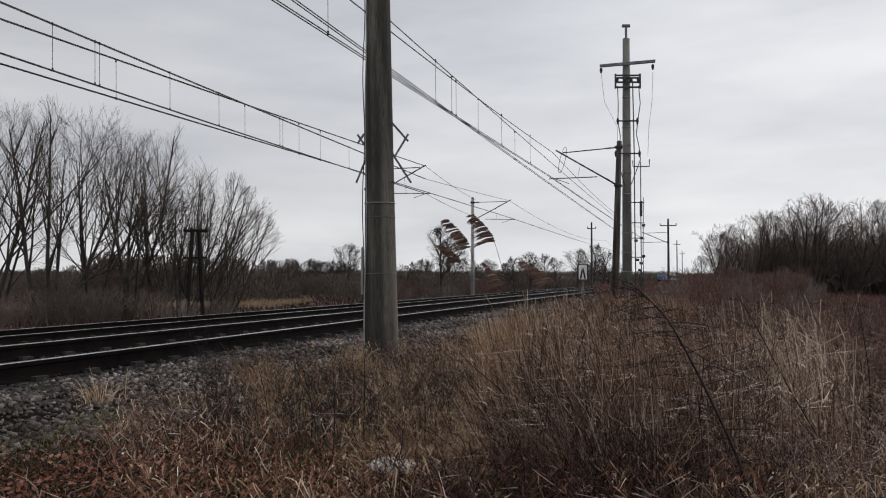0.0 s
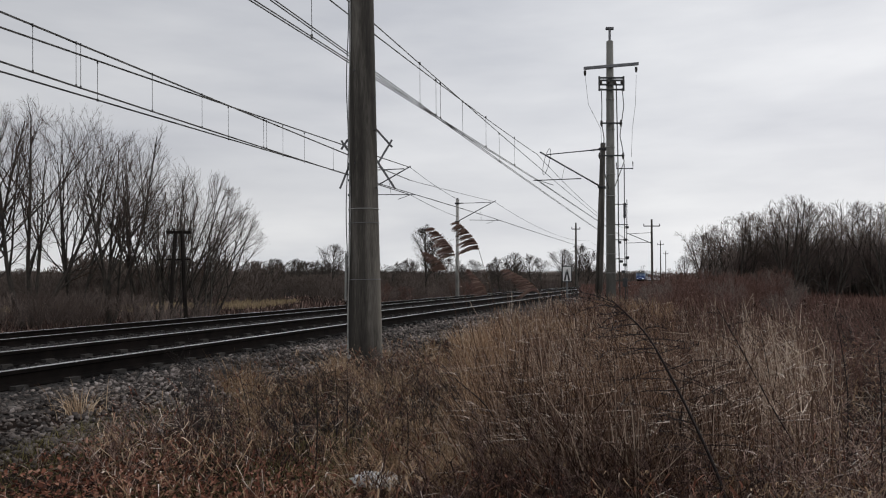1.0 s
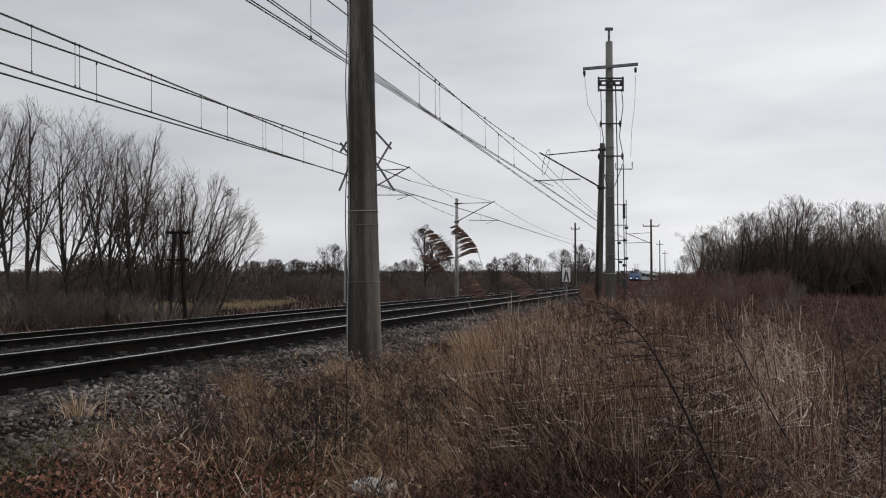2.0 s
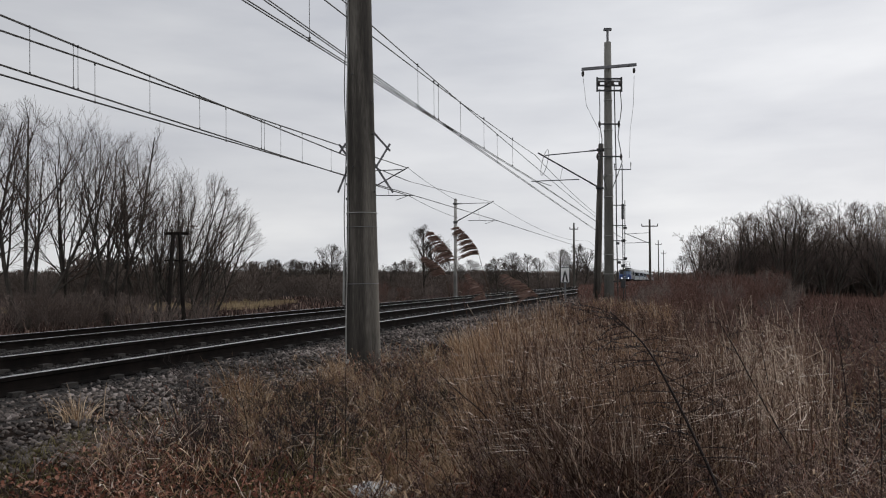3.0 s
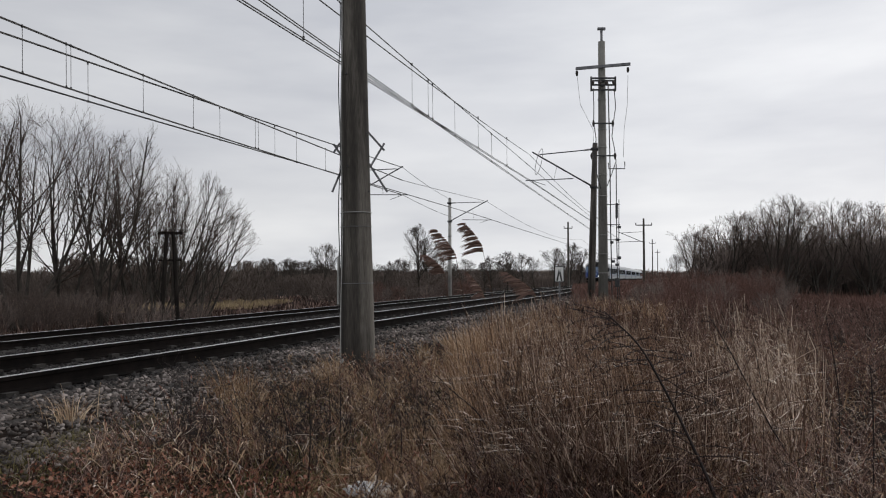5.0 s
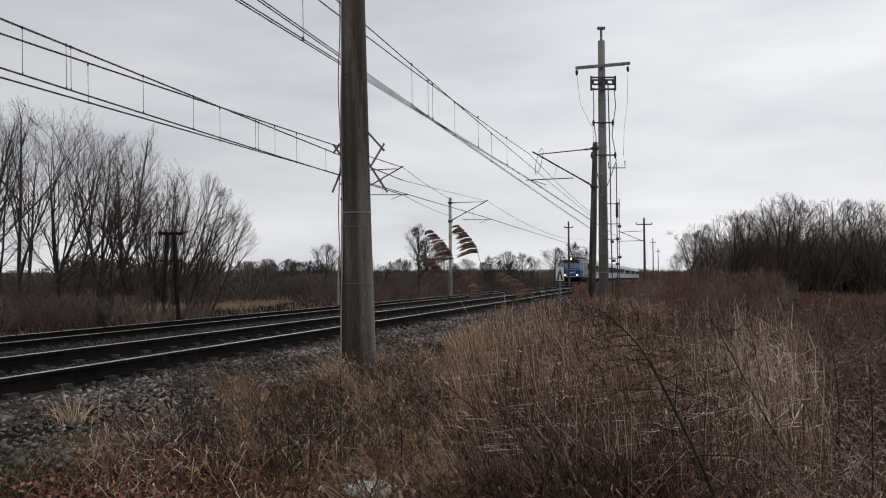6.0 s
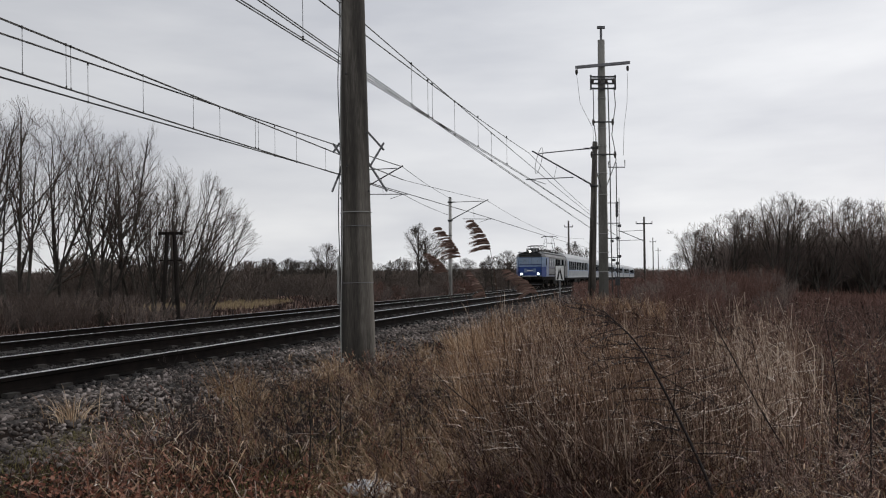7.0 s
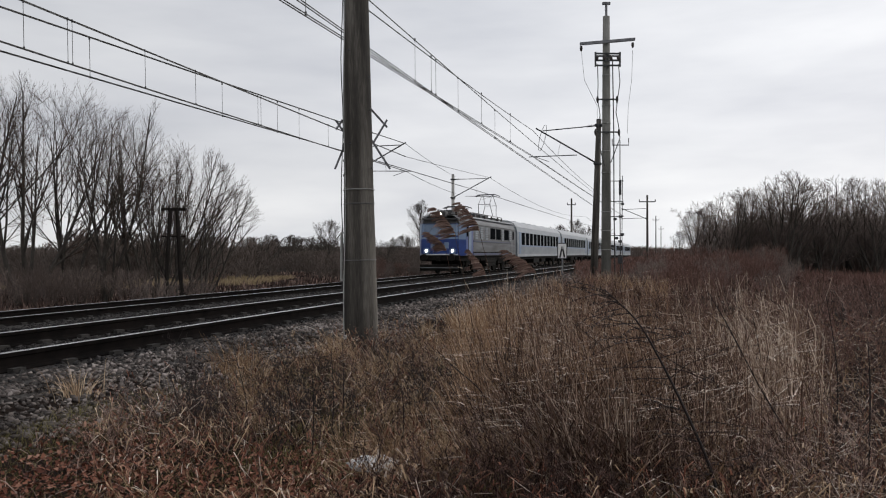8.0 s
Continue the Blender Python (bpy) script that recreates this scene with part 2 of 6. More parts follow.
def empty(name, m, label, category, group="", kind=""):
    ob = new(name)
    ob.empty_display_size = 0.2
    ob.matrix_basis = m
    return tagged(ob, label, category, group, kind)


def box(bm, x0, x1, y0, y1, z0, z1, bevel=0.0):
    r = bmesh.ops.create_cube(bm, size=1.0)
    for v in r["verts"]:
        v.co = Vector(((x0 + x1) / 2 + v.co.x * (x1 - x0), (y0 + y1) / 2 + v.co.y * (y1 - y0), (z0 + z1) / 2 + v.co.z * (z1 - z0)))
    if bevel:
        es = list({e for v in r["verts"] for e in v.link_edges})
        bmesh.ops.bevel(bm, geom=es, offset=bevel, segments=2, affect="EDGES", profile=0.5)
    return bm


def tube(bm, pts, radii, sides=8, cap=True):
    """A round bar along the points."""
    pts = [Vector(p) for p in pts]
    radii = [radii] * len(pts) if isinstance(radii, (int, float)) else radii
    rings = []
    for i, p in enumerate(pts):
        d = (pts[min(i + 1, len(pts) - 1)] - pts[max(i - 1, 0)]).normalized()
        a = d.orthogonal().normalized() if not rings else (rings[-1][1] - d * rings[-1][1].dot(d)).normalized()
        b = d.cross(a)
        ring = [bm.verts.new(p + radii[i] * (math.cos(2 * math.pi * k / sides) * a + math.sin(2 * math.pi * k / sides) * b)) for k in range(sides)]
        if rings:
            last = rings[-1][0]
            for k in range(sides):
                bm.faces.new((last[k], last[(k + 1) % sides], ring[(k + 1) % sides], ring[k]))
        rings.append((ring, a))
    if cap:
        bm.faces.new(rings[0][0][::-1])
        bm.faces.new(rings[-1][0])
    return bm


def bar(p0, p1, r, sides=8):
    return tube(bmesh.new(), [p0, p1], r, sides)


def extrude_profile(bm, profile, y0, y1, steps=1):
    """A closed x-z profile drawn out along y."""
    rings = [[bm.verts.new((x, y0 + (y1 - y0) * i / steps, z)) for x, z in profile] for i in range(steps + 1)]
    k = len(profile)
    for a, b in zip(rings, rings[1:]):
        for i in range(k):
            bm.faces.new((a[i], a[(i + 1) % k], b[(i + 1) % k], b[i]))
    bm.faces.new(rings[0][::-1])
    bm.faces.new(rings[-1])
    return bm


def big_mesh(name, verts, faces, mat, smooth=False):
    """An object from arrays: faces all have the same number of corners."""
    me = bpy.data.meshes.new(name)
    verts, faces = np.asarray(verts, dtype=np.float32), np.asarray(faces, dtype=np.int32)
    k = faces.shape[1]
    me.vertices.add(len(verts))
    me.vertices.foreach_set("co", verts.ravel())
    me.loops.add(faces.size)
    me.loops.foreach_set("vertex_index", faces.ravel())
    me.polygons.add(len(faces))
    me.polygons.foreach_set("loop_start", np.arange(0, faces.size, k, dtype=np.int32))
    me.polygons.foreach_set("loop_total", np.full(len(faces), k, dtype=np.int32))
    if smooth:
        me.polygons.foreach_set("use_smooth", np.ones(len(faces), dtype=bool))
    me.update(calc_edges=True)
    me.materials.append(M[mat])
    return me


def sticks(p0, p1, r0, r1, sides=3):
    """Vertices and faces of many tapered bars at once."""
    p0, p1 = np.asarray(p0, float), np.asarray(p1, float)
    d = p1 - p0
    d /= np.linalg.norm(d, axis=1)[:, None] + 1e-9
    up = np.where(np.abs(d[:, 2:3]) > 0.9, [[1.0, 0, 0]], [[0, 0, 1.0]])
    a = np.cross(d, up)
    a /= np.linalg.norm(a, axis=1)[:, None]
    b = np.cross(d, a)
    ang = np.arange(sides) * 2 * np.pi / sides
    ring = np.cos(ang)[None, :, None] * a[:, None, :] + np.sin(ang)[None, :, None] * b[:, None, :]
    v = np.concatenate([p0[:, None, :] + ring * np.asarray(r0)[:, None, None], p1[:, None, :] + ring * np.asarray(r1)[:, None, None]], axis=1)
    base = (np.arange(len(p0)) * 2 * sides)[:, None, None]
    k = np.arange(sides)
    quad = np.stack([k, (k + 1) % sides, sides + (k + 1) % sides, sides + k], axis=1)[None]
    return v.reshape(-1, 3), (base + quad).reshape(-1, 4)


def blades(base, height, lean, width, bend=1.0, steps=3, rng=np.random):
    """Grass blades: tapered bent strips. lean: horizontal reach of the tip, as vectors."""
    n = len(base)
    t = np.linspace(0, 1, steps + 1)[None, :, None]
    lean3 = np.c_[lean, np.zeros(n)][:, None, :]
    up = np.zeros((n, 1, 3))
    up[:, 0, 2] = height
    reach = np.linalg.norm(lean, axis=1)[:, None, None]
    drop = np.zeros((n, 1, 3))
    drop[:, 0, 2] = 0.35 * reach[:, 0, 0] * bend
    mid = base[:, None, :] + up * t + lean3 * t ** 2 - drop * t ** 2
    ang = rng.uniform(0, np.pi, n)
    across = np.c_[np.cos(ang), np.sin(ang), np.zeros(n)][:, None, :] * (np.asarray(width)[:, None, None] / 2) * (1 - 0.85 * t ** 1.5)
    v = np.stack([mid - across, mid + across], axis=2).reshape(n, -1, 3)
    k = np.arange(steps)
    quad = np.stack([2 * k, 2 * k + 1, 2 * k + 3, 2 * k + 2], axis=1)[None]
    faces = quad + (np.arange(n) * 2 * (steps + 1))[:, None, None]
    return v.reshape(-1, 3), faces.reshape(-1, 4)


def joined(parts_):
    vs, fs, o = [], [], 0
    for v, f in parts_:
        vs.append(v)
        fs.append(f + o)
        o += len(v)
    return np.concatenate(vs), np.concatenate(fs)


# ---- ground ----
def stations(fine0, fine1, step, reach, grow=1.22):
    a = list(np.arange(fine0, fine1 + 1e-6, step))
    d, hi = step, [a[-1]]
    while hi[-1] < reach:
        d *= grow
        hi.append(hi[-1] + d)
    d, lo = step, [a[0]]
    while lo[-1] > -reach:
        d *= grow
        lo.append(lo[-1] - d)
    return lo[:0:-1] + a + hi[1:]


def build_ground():
    ss, qs = stations(-2, 45, 0.4, 2600), stations(-12, 24, 0.3, 2600)
    verts = []
    for s in ss:
        for q in qs:
            p = plan(s, q)
            verts.append((p.x, p.y, ground_z(p.x, p.y)))
    k = len(qs)
    faces = [(i * k + j, i * k + j + 1, (i + 1) * k + j + 1, (i + 1) * k + j) for i in range(len(ss) - 1) for j in range(k - 1)]
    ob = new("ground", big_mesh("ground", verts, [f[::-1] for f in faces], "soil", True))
    tagged(ob, "brown winter earth of a trackside meadow", "ground", kind="structure")


build_ground()


# ---- railway: ballast beds, rails, sleepers ----
def build_bed(q, top, name):
    """A ballast bed with sloping shoulders, its crown at the rails' foot."""
    z = top - 0.175
    bm = bmesh.new()
    prof = [(-2.35, z - 0.42), (-1.75, z - 0.01), (-0.9, z + 0.0), (0, z - 0.03), (0.9, z), (1.75, z - 0.01), (2.35, z - 0.42)]
    ss = list(np.arange(-30, 40, 0.5)) + list(np.arange(40, 420, 4.0))
    rows = []
    for s in ss:
        fall = (far_top(s) - FAR_Z) if q > 10 else 0
        rows.append([bm.verts.new(plan(s, q - x, zz + fall + 0.02 * noise.noise((s * 2, x * 5, q)))) for x, zz in prof])
    for a, b in zip(rows, rows[1:]):
        for i in range(len(prof) - 1):
            bm.faces.new((a[i], a[i + 1], b[i + 1], b[i]))
    ob = mesh_object(name, bm, "bed", True)
    return tagged(ob, "dark wet crushed-stone ballast bed under the rails", "ballast", kind="structure")


build_bed(NEAR_Q, NEAR_Z, "ballast_bed")
build_bed(FAR_Q, FAR_Z, "ballast_bed")

RAIL = [(-0.075, -0.172), (0.075, -0.172), (0.075, -0.160), (0.018, -0.142), (0.009, -0.12), (0.009, -0.05), (0.034, -0.038), (0.036, -0.008),
        (0.030, -0.003), (-0.030, -0.003), (-0.036, -0.008), (-0.034, -0.038), (-0.009, -0.05), (-0.009, -0.12), (-0.018, -0.142), (-0.075, -0.160)]


def sleeper_mesh():
    bm = bmesh.new()
    box(bm, -1.28, 1.28, -0.14, 0.14, -0.20, 0.0, 0.02)
    for x in (-0.76, 0.76):
        for d in (-0.11, 0.11):
            box(bm, x + d - 0.035, x + d + 0.035, -0.07, 0.07, 0.0, 0.045)
    me = bpy.data.meshes.new("sleeper")
    bm.to_mesh(me)
    bm.free()
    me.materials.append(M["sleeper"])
    return me


SLEEPER = sleeper_mesh()


def build_track(q, top, label, s_end, far):
    track = empty("railway_track", Matrix.Identity(4), label, "railway track")
    for side in (-0.7535, 0.7535):
        bm, head = bmesh.new(), bmesh.new()
        last = None
        cuts = [-40, 95] + [150, 220, 300, 400]
        for s0, s1 in zip(cuts, cuts[1:]):
            z0, z1 = (top + far_top(s0) - FAR_Z, top + far_top(s1) - FAR_Z) if far else (top, top)
            a = last[0] if last else [bm.verts.new(plan(s0, q - side - x, z0 + z)) for x, z in RAIL]
            b = [bm.verts.new(plan(s1, q - side - x, z1 + z)) for x, z in RAIL]
            for i in range(len(RAIL)):
                j = (i + 1) % len(RAIL)
                bm.faces.new((a[i], b[i], b[j], a[j]))
            ha = last[1] if last else [head.verts.new(plan(s0, q - side - x, z0 + z)) for x, z in ((-0.031, -0.002), (-0.022, 0.0015), (0.022, 0.0015), (0.031, -0.002))]
            hb = [head.verts.new(plan(s1, q - side - x, z1 + z)) for x, z in ((-0.031, -0.002), (-0.022, 0.0015), (0.022, 0.0015), (0.031, -0.002))]
            for i in range(3):
                head.faces.new((ha[i], hb[i], hb[i + 1], ha[i + 1]))
            last = (b, hb)
        rail = part("rail", bm, "rail", track, "rusty steel rail, sides painted near-black as shade, polished head")
        part("running_surface", head, "railhead", rail, "polished running surface of the rail")
    for i in range(int((s_end + 2) / 0.62)):
        s = -2 + i * 0.62
        ob = new("sleeper", SLEEPER)
        ob.parent = track
        ob.matrix_basis = aligned(s + random.uniform(-0.02, 0.02), q, (top + (far_top(s) - FAR_Z if far else 0)) - 0.178, 0, 0, random.uniform(-0.5, 0.5))
    return track


build_track(NEAR_Q, NEAR_Z, "nearer railway track with wet sleepers in ballast", 95, False)
build_track(FAR_Q, FAR_Z, "lower second railway track carrying the train", 80, True)


def build_stones():
    """Crushed stone on the shoulder, between the sleepers and down to the grass."""
    rng = np.random.default_rng(5)
    chip = np.array([(-1, -1, -1), (1, -1, -1), (1, 1, -1), (-1, 1, -1), (-1, -1, 1), (1, -1, 1), (1, 1, 1), (-1, 1, 1)]) * 0.72
    tri = np.array([(0, 2, 1), (0, 3, 2), (4, 5, 6), (4, 6, 7), (0, 1, 5), (0, 5, 4), (1, 2, 6), (1, 6, 5), (2, 3, 7), (2, 7, 6), (3, 0, 4), (3, 4, 7)])
    spots = []
    for s0, s1, per_m, size in ((-10, 2.5, 450, 0.038), (2.5, 14, 4700, 0.0215), (14, 28, 1800, 0.028), (28, 55, 420, 0.043)):
        n = int((s1 - s0) * per_m)
        s = rng.uniform(s0, s1, n)
        q = 3.55 + 12.8 * rng.random(n) ** 1.5
        keep = (q > 4.0 + 0.35 * np.sin(s * 0.9) * np.sin(s * 0.37) - 0.4 * rng.random(n) ** 2)
        keep &= ~((np.abs(np.abs(q - NEAR_Q) - 0.7535) < 0.10)) & ~((np.abs(np.abs(q - FAR_Q) - 0.7535) < 0.10))
        spots.append(np.c_[s, q, rng.uniform(0.6, 1.35, n) * size][keep])
    spots = np.concatenate(spots)
    z = []
    for s, q, r in spots:
        x, off = plan(s, q), abs(q - NEAR_Q)
        g = ground_z(x.x, x.y)
        crown = NEAR_Z - 0.185
        if off > 1.75:
            crown -= 0.42 * (off - 1.75) / 0.6
        if q > 9:
            out_ = abs(q - FAR_Q)
            crown = FAR_Z - 0.185 - 0.7 * max(0.0, out_ - 1.75)
        z.append(max(g, crown) + r * rng.uniform(0.0, 0.7))
    n = len(spots)
    c = np.c_[spots[:, 0] * UX - spots[:, 1] * UY, spots[:, 0] * UY + spots[:, 1] * UX, np.array(z)]
    shape = chip[None] * rng.uniform(0.30, 1.35, (n, 8, 3)) * np.c_[rng.uniform(0.8, 1.6, n), rng.uniform(0.6, 1.1, n), rng.uniform(0.4, 0.85, n)][:, None, :]
    tip = rng.uniform(-0.9, 0.9, n)[:, None]
    shape = np.stack([shape[:, :, 0] * np.cos(tip) - shape[:, :, 2] * np.sin(tip), shape[:, :, 1], shape[:, :, 0] * np.sin(tip) + shape[:, :, 2] * np.cos(tip)], axis=2)
    a = rng.uniform(0, 6.28, n)
    ca, sa = np.cos(a)[:, None], np.sin(a)[:, None]
    xy = np.stack([shape[:, :, 0] * ca - shape[:, :, 1] * sa, shape[:, :, 0] * sa + shape[:, :, 1] * ca, shape[:, :, 2]], axis=2)
    v = c[:, None, :] + xy * spots[:, 2][:, None, None]
    v = v.reshape(n, 8, 3)
    inner = spots[:, 1] > 5.45 + rng.normal(0, 0.10, n)
    for chosen, mat, label in ((~inner, "stone", "loose grey-brown crushed stones beside the rails"), (inner, "stone_dark", "oil-dark crushed stones between the rails")):
        k = int(chosen.sum())
        f = tri[None] + (np.arange(k) * 8)[:, None, None]
        ob = new("ballast_stones", big_mesh("ballast_stones", v[chosen].reshape(-1, 3), f.reshape(-1, 3), mat))
        tagged(ob, label, "ballast", kind="stuff")


build_stones()


# ---- poles ----
def tapered(bm, pts, sides=12):
    return tube(bm, [p for p, r in pts], [r for p, r in pts], sides)


def build_near_pole():
    """Thick concrete mast beside the ballast with bolts, ties, an earth lead and steel cross pieces."""
    pole = empty("catenary_mast", pose(-1.018, 9.3, 0.02, 0, -0.83, 0) @ pose(0, 0, 0, 0, 0, 12), "thick weathered concrete catenary mast beside the ballast", "mast")
    bm = bmesh.new()
    n, prof = 24, []
    girth = ((-0.4, 0.217), (0.0, 0.211), (0.45, 0.205), (1.95, 0.178), (4.6, 0.147), (9.2, 0.10))
    for z, r in girth:
        # flattened sides with rounded corners
        prof.append((z, [(r * math.copysign(abs(math.cos(a)) ** 0.78, math.cos(a)), r * 0.95 * math.copysign(abs(math.sin(a)) ** 0.78, math.sin(a)))
                         for a in [2 * math.pi * (k + 0.5) / n for k in range(n)]]))
    rings = [[bm.verts.new((x, y, z)) for x, y in ring] for z, ring in prof]
    for a, b in zip(rings, rings[1:]):
        for k in range(n):
            bm.faces.new((a[k], a[(k + 1) % n], b[(k + 1) % n], b[k]))
    bm.faces.new(rings[-1])
    part("shaft", bm, "concrete_old", pole, "dark streaked concrete shaft", True)

    def half(z):
        return float(np.interp(z, [g[0] for g in girth], [g[1] for g in girth]))

    def hoop(z, r, name, mat, label):
        h = half(z) * 1.03
        ring = [2 * math.pi * k / 32 for k in range(33)]
        pts = [(h * math.copysign(abs(math.cos(a)) ** 0.78, math.cos(a)), h * 0.97 * math.copysign(abs(math.sin(a)) ** 0.78, math.sin(a)), z) for a in ring]
        part(name, tube(bmesh.new(), pts, r, 5), mat, pole, label)
    hoop(1.95, 0.006, "tie_wire", "cable", "pale wire tied round the shaft")
    hoop(1.78, 0.004, "tie_wire", "steel", "thin wire tied round the shaft")
    hoop(1.10, 0.004, "tie_wire", "steel", "thin wire tied round the shaft")
    for x, z in ((-0.11, 3.62), (-0.11, 2.50), (0.13, 3.3), (0.14, 2.2), (0.13, 2.9)):
        part("bolt", bar((x, -half(z) * 1.02, z), (x, -half(z) * 0.8, z), 0.011), "steel_dark", pole, "dark bolt end")
    for z in (2.50, 2.30, 2.12):
        part("bolt", bar((-half(z) - 0.015, -0.06, z), (-half(z) + 0.05, -0.06, z), 0.014), "steel_dark", pole, "dark bolt end")
    # earth lead down one edge
    pts = [(-half(z) * 0.93 - 0.014 - 0.01 * math.sin(z * 2.6), -half(z) * 0.55, z) for z in np.linspace(0.15, 7.0, 40)]
    part("earth_lead", tube(bmesh.new(), pts, 0.007, 5), "cable", pole, "pale earth wire hanging down the shaft")
    pts = [(-half(z) - 0.020 - 0.012 * math.sin(z * 4), 0.02, z) for z in np.linspace(0.75, 6.5, 40)]
    part("earth_lead", tube(bmesh.new(), pts, 0.006, 5), "steel_dark", pole, "dark lead beside the shaft")
    part("cable_duct", tube(bmesh.new(), [(-half(z) - 0.03, -0.03, z) for z in (0.85, 1.05, 1.25, 1.42)], 0.016, 6), "cable", pole, "pale plastic cable duct")
    part("lead_end", box(bmesh.new(), -0.225, -0.18, -0.16, -0.12, 0.16, 0.21, 0.01), "cable", pole)
    # steel angle pieces strutting out of both sides
    def strut(x0, z0, x1, z1, y=0.05):
        part("strut", bar((x0, y, z0), (x1, y, z1), 0.017, 4), "steel", pole, "galvanised angle-iron strut")
    strut(0.15, 2.97, 0.365, 2.73)
    strut(0.365, 2.82, 0.19, 2.53)
    strut(0.17, 2.58, 0.40, 2.22, 0.09)
    strut(-0.16, 2.50, -0.28, 2.21)
    strut(-0.18, 2.81, -0.26, 2.69)
    strut(-0.26, 2.80, -0.18, 2.68)
    return pole


build_near_pole()


def cantilever(mast, side, z_foot, z_end, z_top, z_arm, reach):
    """Bracket of tubes: stay, strut and registration arm, pointing across the track (local x, side gives its sign)."""
    x = side * reach
    stay_end = z_end - 0.12
    part("top_stay", bar((0, 0, z_top), (x * 0.92, 0, stay_end), 0.025), "steel_dark", mast, "steel stay tube")
    part("bracket_tube", bar((0, 0, z_foot), (x * 1.04, 0, z_end), 0.034), "steel_dark", mast, "slanting bracket tube")
    part("registration_arm", bar((x * 0.34, 0, z_arm), (x * 1.14, 0, z_arm - 0.08), 0.022), "steel_dark", mast, "registration arm")
    part("steady_arm", bar((x * 1.06, 0, z_arm - 0.06), (x * 0.80, 0, z_arm - 0.30), 0.014, 6), "steel_dark", mast, "thin steady arm")
    part("arm_hanger", bar((x * 0.62, 0, z_foot + (z_end - z_foot) * 0.6), (x * 0.66, 0, z_arm), 0.008, 5), "wire", mast, "thin hanger wire")
    for z0, z1 in ((z_top, stay_end), (z_foot, z_end)):
        bm = bmesh.new()
        for i in range(6):
            xx = side * (0.20 + i * 0.055)
            zc = z0 + abs(xx / x) * (z1 - z0)
            tube(bm, [(xx, 0, zc), (xx + side * 0.02, 0, zc)], 0.055, 8)
        part("insulator", bm, "porcelain", mast, "dark ribbed insulator")
        part("bracket_clamp", box(bmesh.new(), -0.17, 0.17, -0.17, 0.17, z0 - 0.05, z0 + 0.05, 0.02), "steel_dark", mast, "steel clamp round the shaft")


def build_masts():
    # dark mast on the camera's side of the near track
    m2 = empty("catenary_mast", aligned(35.1, 3.72, 0.0, 0, 1.9, 0), "dark slim concrete catenary mast carrying a bracket", "mast", "catenary masts")
    part("shaft", tapered(bmesh.new(), [((0, 0, -0.3), 0.175), ((0, 0, 3), 0.155), ((0, 0, 7.18), 0.115)], 10), "concrete_old", m2, "", True)
    part("cap", bar((0, 0, 7.18), (0, 0, 7.23), 0.11), "steel_dark", m2)
    cantilever(m2, -1, 5.22, 6.86, 6.95, 5.62, 2.75)
    part("hanger_loop", tube(bmesh.new(), [(-2.55 + 0.28 * math.cos(a) * 0.45 + 0.12 * math.sin(a), 0.05, 6.42 + 0.60 * math.sin(a)) for a in np.linspace(0, 6.28, 20)], 0.013, 5), "steel", m2, "drooping wire loop")
    # masts beyond the far track
    for s, h, pale in ((58.3, 7.1, True), (38.8, 7.1, True)):
        q = 17.2
        m3 = empty("catenary_mast", aligned(s, q, far_top(s) - 0.6), "pale lattice-tied catenary mast beyond the far track", "mast", "catenary masts")
        part("shaft", tapered(bmesh.new(), [((0, 0, -0.6), 0.155), ((0, 0, h + 1.0), 0.115)], 10), "concrete_pale", m3, "pale concrete shaft", True)
        part("cap", bar((0, 0, h + 1.0), (0, 0, h + 1.06), 0.09), "steel_dark", m3)
        cantilever(m3, 1, 6.30, 7.87, 7.75, 6.40, 3.0)
        for z in (5.1, 6.2, 7.7):
            part("clamp", tube(bmesh.new(), [(0.15 * math.cos(a), 0.15 * math.sin(a), z) for a in [2 * math.pi * k / 12 for k in range(13)]], 0.02, 5), "steel_dark", m3)


build_masts()


